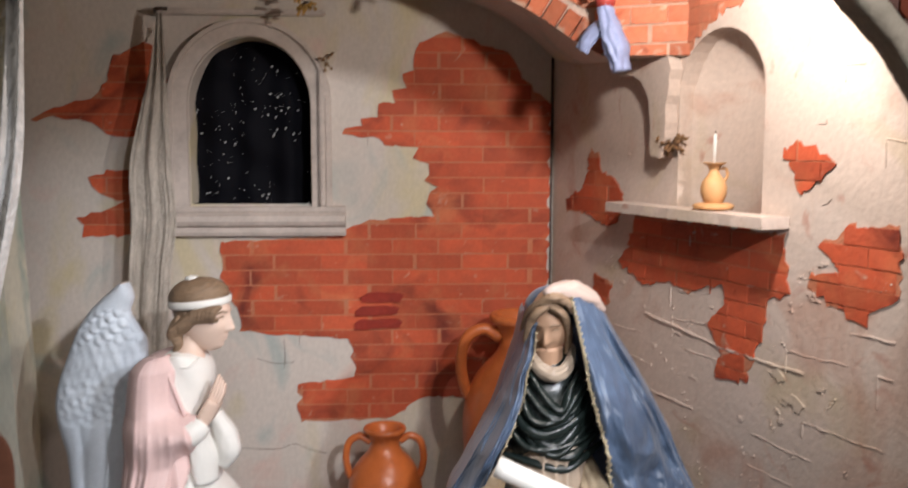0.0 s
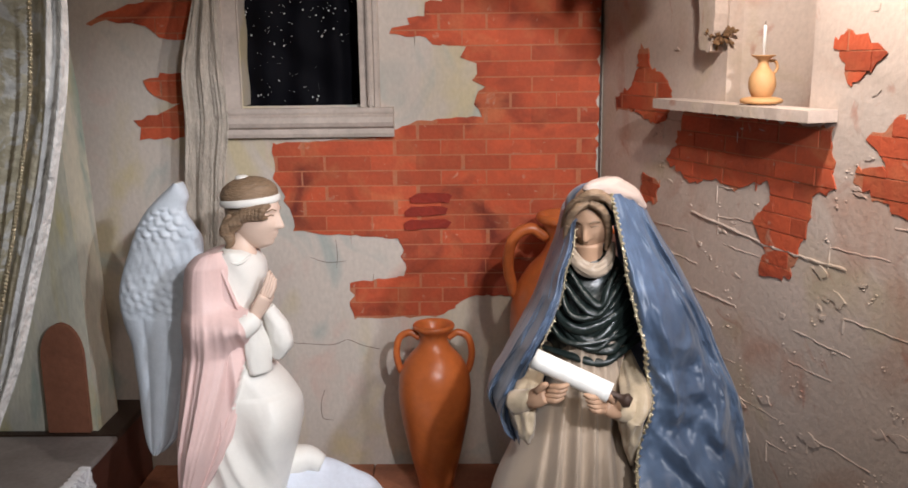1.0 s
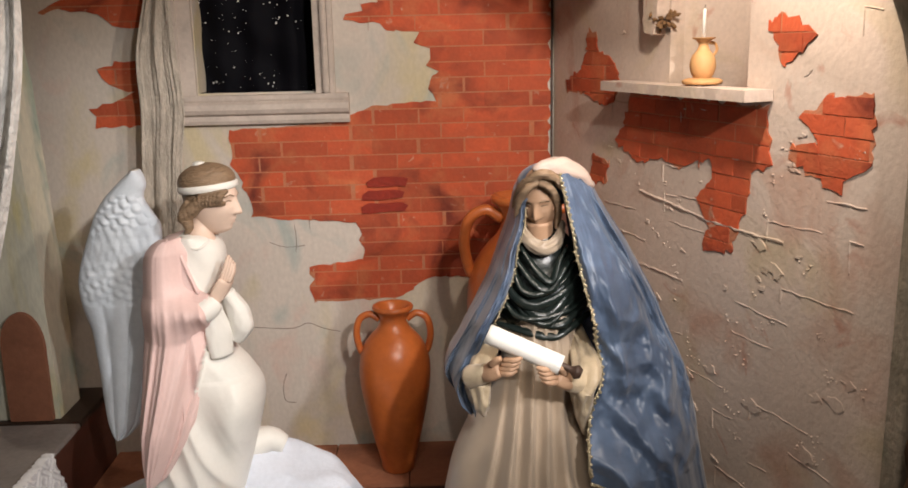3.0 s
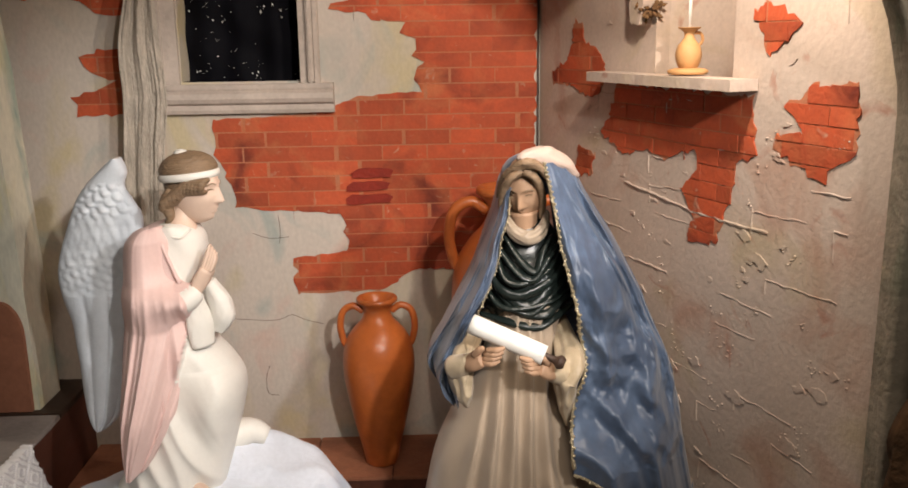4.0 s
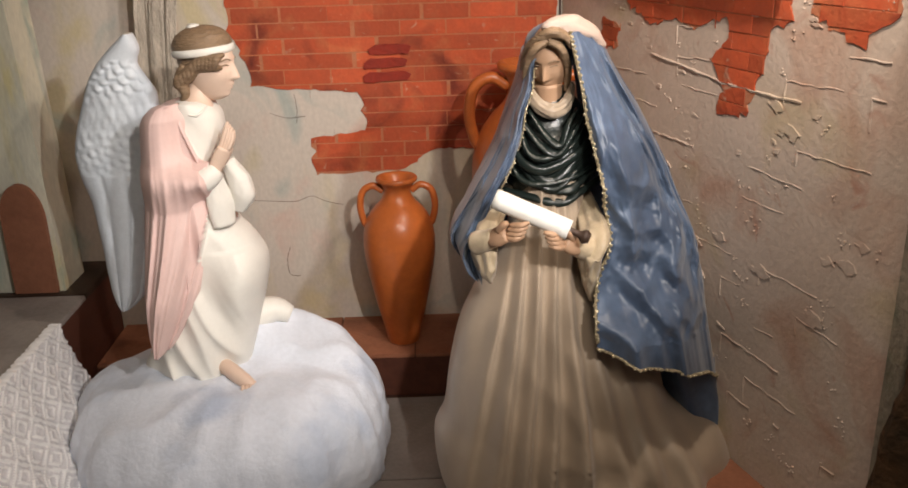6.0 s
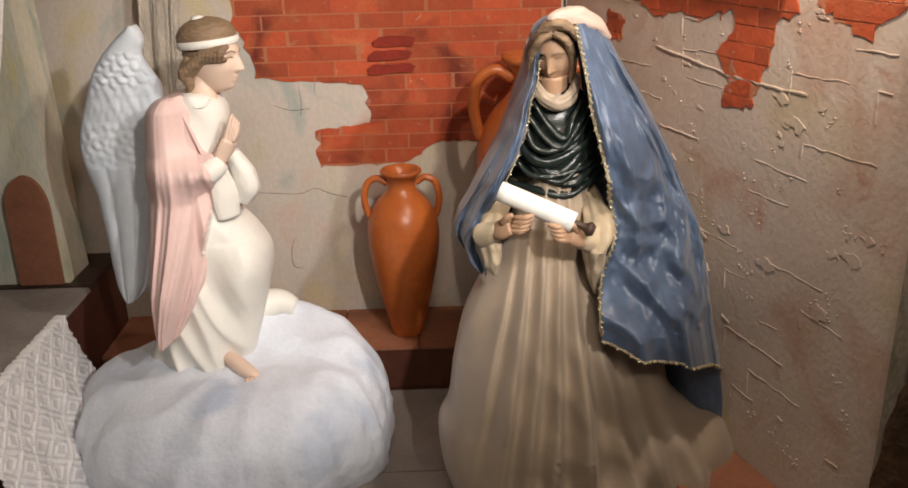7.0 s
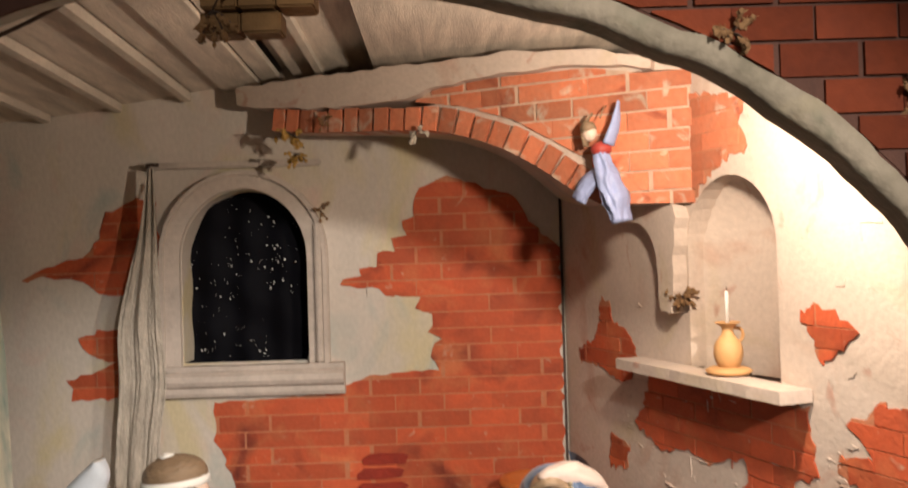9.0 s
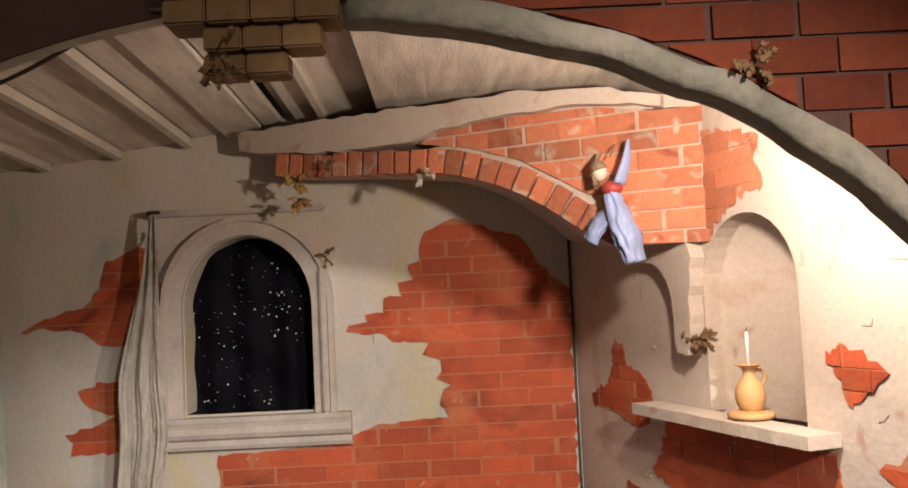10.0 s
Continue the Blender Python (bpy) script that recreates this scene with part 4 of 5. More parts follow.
# dark bodice with gathered folds
body(bm, [(-0.165, MY, 0.93, 0.09, 0.1, 0.0), (-0.165, MY, 0.99, 0.115, 0.12, 0.0), (-0.165, MY, 1.07, 0.125, 0.115, 0.0), (-0.165, MY + 0.01, 1.14, 0.11, 0.085, 0.0), (-0.165, MY + 0.01, 1.19, 0.075, 0.07, 0.0), (-0.165, MY + 0.02, 1.22, 0.05, 0.05, 0.0)], 1)
rng = random.Random(21)
for k in range(10):
    z, w, sag = 1.172 - 0.021 * k, 0.07 + 0.006 * k + rng.uniform(-0.012, 0.012), 0.065 - 0.004 * k + rng.uniform(-0.02, 0.02)
    off = rng.uniform(-0.03, 0.03)
    tube(bm, [(-0.165 - w, MY - 0.075, z + rng.uniform(-0.01, 0.03)), (-0.165 - w * 0.45 + off, MY - 0.116, z - sag * 0.7), (-0.16 + off, MY - 0.126, z - sag), (-0.165 + w * 0.5, MY - 0.112, z - sag * 0.4), (-0.165 + w, MY - 0.07, z + rng.uniform(0, 0.04))],
         [0.006, 0.012, 0.014, 0.011, 0.006], 10, 1, flat=0.6)
tube(bm, [(-0.225, MY - 0.03, 1.235), (-0.205, MY - 0.075, 1.195), (-0.168, MY - 0.092, 1.178), (-0.13, MY - 0.075, 1.195), (-0.11, MY - 0.03, 1.235)], [0.008, 0.014, 0.016, 0.014, 0.008], 36, 0, steps=9, flat=0.7, rough=0.35)
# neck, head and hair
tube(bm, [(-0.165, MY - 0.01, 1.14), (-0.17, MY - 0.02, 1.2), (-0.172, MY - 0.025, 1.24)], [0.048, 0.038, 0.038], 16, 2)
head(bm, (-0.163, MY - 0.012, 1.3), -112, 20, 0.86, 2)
for s in (-1, 1):
    tube(bm, [(-0.182, MY - 0.095, 1.352), (-0.182 + s * 0.03, MY - 0.092, 1.335), (-0.18 + s * 0.048, MY - 0.07, 1.3), (-0.178 + s * 0.053, MY - 0.05, 1.255), (-0.178 + s * 0.05, MY - 0.04, 1.22)], [0.007, 0.01, 0.009, 0.008, 0.005], 16, 3, rough=0.3)
# roll of the hood over the crown of the veil
ball(bm, (-0.15, MY + 0.02, 1.325), (0.078, 0.085, 0.062), 4, 28)
tube(bm, [(-0.232, MY + 0.01, 1.27), (-0.225, MY - 0.045, 1.325), (-0.2, MY - 0.085, 1.358), (-0.172, MY - 0.1, 1.374), (-0.14, MY - 0.095, 1.362), (-0.122, MY - 0.09, 1.335)], [0.008, 0.011, 0.011, 0.012, 0.01, 0.007], 20, 3, rough=0.25)
tube(bm, [(-0.196, MY - 0.085, 1.384), (-0.183, MY - 0.09, 1.388), (-0.155, MY - 0.075, 1.387), (-0.118, MY - 0.055, 1.38), (-0.075, MY - 0.04, 1.362), (-0.048, MY - 0.035, 1.34), (-0.03, MY - 0.03, 1.328)], [0.004, 0.011, 0.02, 0.027, 0.023, 0.014, 0.006], 28, 8, rough=0.22)
# veil: two falls of satin, open in front


def crumple(u, z, seed):
    def crest(x, y, q):
        n = noise.noise(Vector((x, y, q)))
        return 1 - 2.4 * math.sqrt(n * n + 0.0008)

    w = u + 0.5 * noise.noise(Vector((u * 0.9, z * 2.2, seed + 11)))
    return 0.04 * noise.noise(Vector((u * 1.2 + z, z * 3.6 - u * 0.5, seed))) + 0.045 * crest(w * 1.1 + z * 1.5, z * 2.3, seed + 2) + 0.022 * crest(w * 0.9 + z * 5.0, z * 4.0 - w * 0.9, seed + 4) + 0.012 * crest(w * 2.0 - z * 5, z * 9 + w, seed + 6) + 0.004 * crest(w * 5 + z * 10, z * 20 - w * 3, seed + 8)


def fall(rows, depth, seed, centre, back, low=0.0):
    out = []
    for z, a, b in spline(rows, 14):
        row = []
        for i in range(141):
            t = math.pi * 0.92 * i / 140
            x = a + (b - a) * math.sin(t) if t < math.pi / 2 else b + (centre - b) * (1 - math.sin(t))
            d = depth * min(1, 0.6 + 1.1 * max(0, 1.4 - z)) + low * max(0, 0.95 - z)
            y = MY + 0.03 - d * math.cos(t) if t < math.pi / 2 else MY + 0.03 - back * math.cos(t)
            k = min(1, 0.2 + 2.0 * max(0, 1.36 - z)) * math.cos(t / 2)
            lift = 0.36 * low * max(0, math.cos(t)) * max(0, 0.95 - z) / 0.42
            row.append(Vector((x, y - crumple(2 * t, z, seed) * k, z + lift)))
        out.append(row)
    grid(bm, out, mat_index=4)
    return out


right = fall([(1.372, -0.13, -0.06), (1.334, -0.121, -0.03), (1.289, -0.112, -0.005), (1.23, -0.1, 0.032), (1.169, -0.091, 0.071), (1.044, -0.062, 0.136), (0.964, -0.047, 0.169), (0.881, -0.034, 0.207), (0.815, -0.039, 0.233), (0.746, -0.059, 0.252), (0.659, -0.072, 0.27), (0.569, -0.077, 0.283), (0.53, -0.072, 0.29)], 0.17, 1.0, -0.1, 0.2, 0.26)
# the slanting hem of the long fall
last, hem_rows = right[-1], []
for k in range(6):
    s = k / 5
    hem_rows.append([p + Vector((0.03 * s * math.sin(min(1, i / 70) * math.pi / 2), 0, -s * (0.015 + 0.135 * min(1, i / 66) ** 0.8))) for i, p in enumerate(last)])
grid(bm, hem_rows, mat_index=4)
left = fall([(1.31, -0.208, -0.215), (1.297, -0.214, -0.23), (1.239, -0.219, -0.247), (1.18, -0.237, -0.27), (1.12, -0.245, -0.292), (1.059, -0.262, -0.317), (0.998, -0.295, -0.351), (0.934, -0.315, -0.387), (0.87, -0.33, -0.423), (0.829, -0.345, -0.432), (0.787, -0.355, -0.41), (0.752, -0.354, -0.37)], 0.15, 5.0, -0.2, 0.2)
# gold braid, knotted along the edges


def braid(line, r=0.0052):
    tube(bm, [tuple(p) for p in line], r * 0.7, 8, 5, 2)
    d = 0.0
    for p, q in zip(line, line[1:]):
        n = max(1, int((q - p).length / 0.011))
        for k in range(n):
            c = p.lerp(q, k / n)
            ball(bm, (c.x + 0.003 * (-1) ** k, c.y - 0.003, c.z), (r, r, r * 0.8), 5, 6)


braid([row[0] + Vector((0, -0.004, 0)) for row in right[::4]])
braid([p + Vector((0, -0.003, 0)) for p in hem_rows[-1][:84:4]])
braid([row[0] + Vector((0, -0.004, 0)) for row in left[17:115:5]], 0.003)
# dark lining tail and the train behind it
draped(bm, [(0.21, 0.25, 0.33), (0.24, 0.235, 0.355), (0.3, 0.195, 0.35), (0.36, 0.162, 0.333), (0.45, 0.14, 0.32)], MY + 0.02, lambda z: 0.1, lambda x, z: 0.02 * ridge(x * 60 + z * 20), lambda x, z, front: 4, 48)
# sleeves: gold-lined cuffs
tube(bm, [(-0.27, MY - 0.02, 0.96), (-0.335, MY - 0.16, 0.9), (-0.35, MY - 0.185, 0.85), (-0.345, MY - 0.19, 0.8), (-0.335, MY - 0.18, 0.76)], [0.02, 0.036, 0.038, 0.03, 0.008], 36, 6, steps=9, flat=0.6, rough=0.3)
tube(bm, [(-0.365, MY - 0.19, 0.87), (-0.345, MY - 0.215, 0.885), (-0.325, MY - 0.23, 0.9)], [0.032, 0.028, 0.022], 16, 6)
tube(bm, [(-0.08, MY - 0.03, 0.95), (-0.075, MY - 0.2, 0.88), (-0.09, MY - 0.22, 0.845), (-0.085, MY - 0.2, 0.78), (-0.075, MY - 0.18, 0.7)], [0.02, 0.036, 0.04, 0.03, 0.006], 36, 6, steps=9, flat=0.6, rough=0.3)
tube(bm, [(-0.075, MY - 0.2, 0.86), (-0.105, MY - 0.235, 0.865), (-0.135, MY - 0.255, 0.88)], [0.034, 0.03, 0.023], 16, 6)
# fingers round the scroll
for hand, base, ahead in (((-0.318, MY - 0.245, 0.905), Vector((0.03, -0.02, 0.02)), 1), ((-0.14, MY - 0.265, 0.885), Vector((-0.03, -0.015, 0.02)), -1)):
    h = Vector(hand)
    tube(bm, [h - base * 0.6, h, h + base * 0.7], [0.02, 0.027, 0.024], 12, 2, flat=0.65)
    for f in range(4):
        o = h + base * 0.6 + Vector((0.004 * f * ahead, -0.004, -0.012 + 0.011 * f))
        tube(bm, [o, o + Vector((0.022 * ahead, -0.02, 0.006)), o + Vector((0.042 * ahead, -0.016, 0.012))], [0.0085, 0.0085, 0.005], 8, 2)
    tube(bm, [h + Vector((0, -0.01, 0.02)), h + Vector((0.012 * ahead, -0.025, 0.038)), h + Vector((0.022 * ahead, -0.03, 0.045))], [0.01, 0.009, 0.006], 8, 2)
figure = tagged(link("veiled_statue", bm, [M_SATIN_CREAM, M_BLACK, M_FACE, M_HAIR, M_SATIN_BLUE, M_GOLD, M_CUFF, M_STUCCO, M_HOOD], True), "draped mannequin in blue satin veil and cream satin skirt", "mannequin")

scroll = root("paper_scroll", (-0.24, MY - 0.25, 0.98), "rolled white paper scroll on a dark rod, held", "scroll")
ends = Vector((-0.325, MY - 0.235, 1.0)), Vector((-0.15, MY - 0.285, 0.93))
bm = bmesh.new()
tube(bm, [ends[0], ends[0].lerp(ends[1], 0.5), ends[1]], 0.025, 24)
part("roll", bm, M_PAPER, scroll, smooth=True)
bm = bmesh.new()
tube(bm, [ends[1] - (ends[1] - ends[0]) * 0.05, ends[1] + (ends[1] - ends[0]) * 0.12, ends[1] + (ends[1] - ends[0]) * 0.2, ends[1] + (ends[1] - ends[0]) * 0.27], [0.009, 0.009, 0.018, 0.012], 12)
part("rod", bm, M_DARKWOOD, scroll, "dark wooden rod", True)

# bench with the cloth
bench = root("bench", (-2.1, -0.7, 0), "dark wooden bench with a grey stone-painted top", "bench")
bm = bmesh.new()
box(bm, -2.8, -1.70, -1.25, -0.03, 0.0, 0.43)
part("body", bm, M_REDWOOD, bench)
bm = bmesh.new()
box(bm, -2.82, -1.685, -1.27, -0.36, 0.43, 0.45, 0.004)
part("top", bm, M_FLOOR, bench, "grey stone-painted top")
# dark slab stands in for the curtain's and pier's shadow on the top
bm = bmesh.new()
box(bm, -2.82, -1.685, -0.358, -0.03, 0.43, 0.452, 0.004)
part("board", bm, M_DARKWOOD, bench, "rear of the top, dark for the shadow on it")
bm = bmesh.new()
rows, raised = [], [True] * 121
for j in range(91):
    s = j / 90
    row = []
    for i in range(121):
        y = -0.62 - 0.6 * i / 120
        out = 0.026 + 0.16 * s ** 1.5 + 0.015 * math.sin(i * 0.2 + s * 2) * s
        ya, zb = i / 120 * 0.6, s * 0.5
        p, q = (ya + zb) * 32, (ya - zb) * 32
        low = min(abs(math.sin(p)), abs(math.sin(q)))
        quilt = 0.009 * max(0, 1 - low / 0.28) + 0.007 * max(0, 1 - abs(low - 0.72) / 0.16)
        raised.append(quilt > 0.0022)
        row.append(Vector((-1.70 + out + quilt, y + 0.1 * s * (0.5 - i / 120), 0.462 - 0.45 * s)))
    rows.append(row)
rows.insert(0, [p + Vector((-0.03, 0, 0.002)) for p in rows[0]])
grid(bm, rows)
bm.faces.ensure_lookup_table()
for k, f in enumerate(bm.faces):
    f.material_index = 0 if raised[k // 120 * 121 + k % 120] else 1
tagged(link("white_cloth", bm, [M_WHITE_CLOTH, M_GROUND], True), "white quilted brocade cloth hanging over the bench", "cloth")

# dark mass added for the front wall's shade and an unidentified thing
M_DARK_MASS = material("cork_bark", (0.03, 0.019, 0.011), 0.9, spec=0.1, var=0.5, scale=12, bump=0.8, grain=40, tint=(0.14, 0.07, 0.03))
bm = bmesh.new()
rows = []
for x, y, z, a, b in spline([(0.62, -1.78, 0.0, 0.34, 0.1), (0.63, -1.78, 0.2, 0.32, 0.1), (0.64, -1.77, 0.4, 0.3, 0.09), (0.67, -1.76, 0.7, 0.29, 0.085), (0.7, -1.75, 0.95, 0.27, 0.08), (0.74, -1.74, 1.1, 0.23, 0.07), (0.77, -1.73, 1.2, 0.16, 0.06), (0.78, -1.73, 1.25, 0.05, 0.02)], 10):
    row = []
    for i in range(48):
        t = 2 * math.pi * i / 48
        w = 1 + 0.12 * noise.noise(Vector((math.cos(t) * 1.5, math.sin(t) * 1.5, z * 6))) + 0.06 * noise.noise(Vector((math.cos(t) * 5, math.sin(t) * 5, z * 14)))
        row.append(Vector((x + a * w * math.cos(t), y + b * w * math.sin(t), z)))
    rows.append(row)
grid(bm, rows, True, True)
tagged(link("cork_bark", bm, M_DARK_MASS, True), "dark rough mass, in part the shade on the front wall", "bark")

# curtains
def folds(bm, edge, start, end, n, depth, waves, lift=0.0):
    rows = []
    for x0, y0, z, w in spline(edge, 8):
        row = []
        for i in range(n + 1):
            u = start + (end - start) * i / n
            p = Vector((u * 6, z * 1.5, 4))
            row.append(Vector((x0 - w * u, y0 - lift + depth * (math.sin(waves * 2 * math.pi * u + z * 1.5 + 2 * noise.noise(p)) * (0.4 + 0.6 * u) + 0.6 * noise.noise(p * 2.5)), z)))
        rows.append(row)
    return grid(bm, rows)


brocade = root("brocade_curtain", (-1.5, -1.3, 0.45), "gold brocade curtain with a pale border, hanging open", "curtain")
EDGE_B = [(-1.287, -1.3, 2.46, 0.5), (-1.29, -1.3, 2.1, 0.5), (-1.297, -1.3, 1.9, 0.5), (-1.32, -1.3, 1.65, 0.5), (-1.36, -1.3, 1.47, 0.5), (-1.41, -1.3, 1.28, 0.48), (-1.485, -1.3, 1.05, 0.42), (-1.56, -1.3, 0.88, 0.36), (-1.68, -1.28, 0.6, 0.3), (-1.72, -1.2, 0.452, 0.3)]
bm = bmesh.new()
folds(bm, EDGE_B, 0.07, 1.0, 70, 0.03, 5)
part("cloth", bm, M_BROCADE, brocade, smooth=True)
bm = bmesh.new()
folds(bm, EDGE_B, 0.0, 0.085, 24, 0.028, 20, 0.012)
part("border", bm, M_LACE, brocade, "pale crumpled border", True)
bm = bmesh.new()
for x0, y0, z, w in spline(EDGE_B, 26):
    ball(bm, (x0 - w * 0.13, y0 - 0.035, z), (0.006, 0.005, 0.006), 0, 6)
tagged(part("fringe", bm, M_GOLD, brocade, "knotted gold fringe", True), kind="stuff")
linen = root("linen_curtain", (-1.4, -0.1, 0.45), "gathered beige linen curtain beside the window", "curtain")
EDGE_L = [(-1.335, -0.08, 2.19, 0.02), (-1.326, -0.09, 1.98, 0.06), (-1.318, -0.1, 1.7, 0.13), (-1.305, -0.1, 1.5, 0.15), (-1.33, -0.1, 1.3, 0.14), (-1.345, -0.1, 1.0, 0.14), (-1.35, -0.1, 0.172, 0.14)]
bm = bmesh.new()
folds(bm, EDGE_L, 0.0, 1.0, 90, 0.011, 2.6)
part("cloth", bm, M_LINEN, linen, smooth=True)
bm = bmesh.new()
tube(bm, [(-1.37, -0.01, 2.19), (-1.36, -0.07, 2.2), (-1.32, -0.075, 2.2)], 0.006, 8)
part("hook", bm, M_DARKWOOD, linen, "dark iron hook", True)

# hanging doll on the arch
bm = bmesh.new()
o = CORNER @ Vector((1.2, 2.1, 0.06))
d, up = DIAG, Vector((0, 0, 1))
tube(bm, [o + up * 0.03, o + d * 0.015 - up * 0.03, o + d * 0.035 - up * 0.09, o + d * 0.05 - up * 0.15], [0.022, 0.03, 0.036, 0.026], 36, 0, steps=9, flat=0.7, rough=0.35)
tube(bm, [o - up * 0.02, o - d * 0.04 - up * 0.05, o - d * 0.065 - up * 0.09], [0.02, 0.022, 0.02], 30, 0, steps=9, flat=0.6, rough=0.35)
ball(bm, tuple(o + up * 0.04), (0.028, 0.026, 0.02), 1, 16)
ball(bm, tuple(o - d * 0.03 + up * 0.085), (0.02, 0.02, 0.024), 2, 16)
ball(bm, tuple(o - d * 0.033 + up * 0.095), (0.022, 0.022, 0.02), 3, 16)
tube(bm, [o + d * 0.02 + up * 0.05, o + d * 0.04 + up * 0.1, o + d * 0.05 + up * 0.16], [0.022, 0.017, 0.004], 20, 0, flat=0.4, rough=0.2)
tube(bm, [o - d * 0.04 + up * 0.05, o - d * 0.045 + up * 0.1, o - d * 0.02 + up * 0.135], [0.012, 0.01, 0.004], 14, 3, flat=0.5)
tube(bm, [o + up * 0.12, o - OUT * 0.03 + up * 0.15, o - OUT * 0.06 + up * 0.16], 0.002, 6, 3)
tagged(link("hanging_doll", bm, [M_BLUE_DRESS, M_RED_SASH, M_SKIN, M_HAIR], True), "small doll in pale blue dress hung on the arch", "doll")


# ---- dried flowers and small ornaments ----
def bunch(name, at, size, label, mat, leaves=40, seed=1, hang=0.0):
    """A tuft of stems with many small leaves and heads."""
    rng = random.Random(seed)
    thing = root(name, at, label, "dried flowers", "dried flower tufts")
    o, bm, bl = Vector(at), bmesh.new(), bmesh.new()
    for k in range(max(4, leaves // 6)):
        d = Vector((rng.uniform(-1, 1), rng.uniform(-0.8, 0.2), rng.uniform(-1, 1) - hang)).normalized() * size * rng.uniform(0.5, 1.0)
        tube(bm, [o, o + d * 0.5 + Vector((0, 0, 0.1 * size)), o + d], [size * 0.03] * 3, 5, 0, 2)
        for j in range(6):
            c = o + d * rng.uniform(0.4, 1.05)
            m = Matrix.Translation(c) @ Euler([rng.uniform(0, 6.3) for _ in range(3)]).to_matrix().to_4x4()
            w = size * rng.uniform(0.13, 0.25)
            vs = [bl.verts.new(m @ Vector(p)) for p in ((-w, 0, 0), (0, -w * 0.5, w * 0.2), (w, 0, 0), (0, w * 0.5, w * 0.2))]
            bl.faces.new(vs)
            ball(bl, tuple(c), (w * 0.5, w * 0.5, w * 0.5), 0, 5)
    part("stems", bm, M_DARKWOOD, thing)
    tagged(part("leaves", bl, mat, thing), kind="stuff")


M_DRY_PALE = material("dried_pale", (0.5, 0.44, 0.36), 0.8, var=0.4, scale=30)
M_DRY_GOLD = material("dried_gold", (0.42, 0.25, 0.06), 0.7, var=0.5, scale=30)
c = CORNER @ Vector((0.19, 2.27, 0.02))
bunch("dried_garland", tuple(c), 0.06, "golden dried flower garland hanging from the arch end", M_DRY_GOLD, 70, 1, 0.8)
bunch("dried_garland", tuple(c + Vector((0.01, 0, -0.06))), 0.05, "golden dried flower garland hanging from the arch end", M_DRY_GOLD, 50, 6, 0.8)
bunch("dried_sprig", tuple(CORNER @ Vector((0.32, 2.3, 0.03))), 0.035, "small dried sprig tied to the brick arch", M_FLOWER, 36, 2, 0.5)
bunch("dried_sprig", tuple(CORNER @ Vector((0.64, 2.24, 0.03))), 0.05, "pale dried sprig tied to the brick arch", M_DRY_PALE, 36, 3, 0.8)
bunch("dried_sprig", (0.06, -1.645, 2.2), 0.05, "dark dried sprig on the front arch", M_FLOWER, 50, 4, 0.4)
bunch("dried_sprig", (0.33, -1.645, 2.1), 0.045, "dark dried sprig on the front arch", M_FLOWER, 44, 8, 0.4)
bunch("dried_sprig", (-0.70, -1.72, 2.235), 0.05, "dark dried sprig hanging from the yellow corbel", M_FLOWER, 50, 5, 0.8)
bunch("dried_rosette", (-0.80, -0.04, 2.035), 0.04, "dried flower rosette on the window frame", M_FLOWER, 44, 7)
bunch("dried_rosette", (-1.365, -0.03, 2.13), 0.03, "pale dried rosette beside the window head", M_DRY_PALE, 30, 9)
bunch("dried_posy", tuple(RIGHT @ Vector((0.725, 1.755, 0.012))), 0.048, "brown dried posy pinned to the plaster beside the niche", M_FLOWER, 150, 10, 0.15)
# cable slung under the ceiling
bm = bmesh.new()
tube(bm, [(-1.75, -0.9, ceiling_z(-1.75, -0.9) - 0.07), (-1.5, -0.95, ceiling_z(-1.5, -0.95) - 0.075), (-1.3, -1.0, ceiling_z(-1.3, -1.0) - 0.05), (-1.12, -1.05, ceiling_z(-1.12, -1.05) - 0.005)], 0.005, 8)
tagged(link("cable", bm, M_DARKWOOD, True), "dark cable slung under the ceiling boards", "cable")


# ---- bricks and plaster relief ----
main = [(-0.74, 1.785), (-0.745, 1.81), (-0.68, 1.815), (-0.675, 1.845), (-0.63, 1.85), (-0.62, 1.89), (-0.57, 1.9), (-0.565, 1.94), (-0.53, 1.95), (-0.525, 2.0), (-0.495, 2.01), (-0.483, 2.105), (-0.386, 2.143), (-0.16, 2.071), (-0.09, 1.96), (-0.012, 1.89), (-0.012, 0.86), (-0.3, 0.84), (-0.457, 0.84), (-0.6, 0.76), (-0.912, 0.755), (-0.911, 0.889),
        (-0.713, 0.92), (-0.731, 1.058), (-1.112, 1.088), (-1.14, 1.2), (-1.18, 1.28), (-1.18, 1.41), (-0.8, 1.43), (-0.658, 1.482), (-0.431, 1.5), (-0.45, 1.54), (-0.42, 1.6), (-0.455, 1.62), (-0.45, 1.68), (-0.5, 1.7), (-0.49, 1.742), (-0.6, 1.75), (-0.61, 1.775)]
brickwork(wall_back, ragged(main, 0.011, 0.022, 1, 0.45), BACK, M_BRICK, M_MORTAR, 0.165, 0.0545, 0.005, 11, 0.002, 0.002)
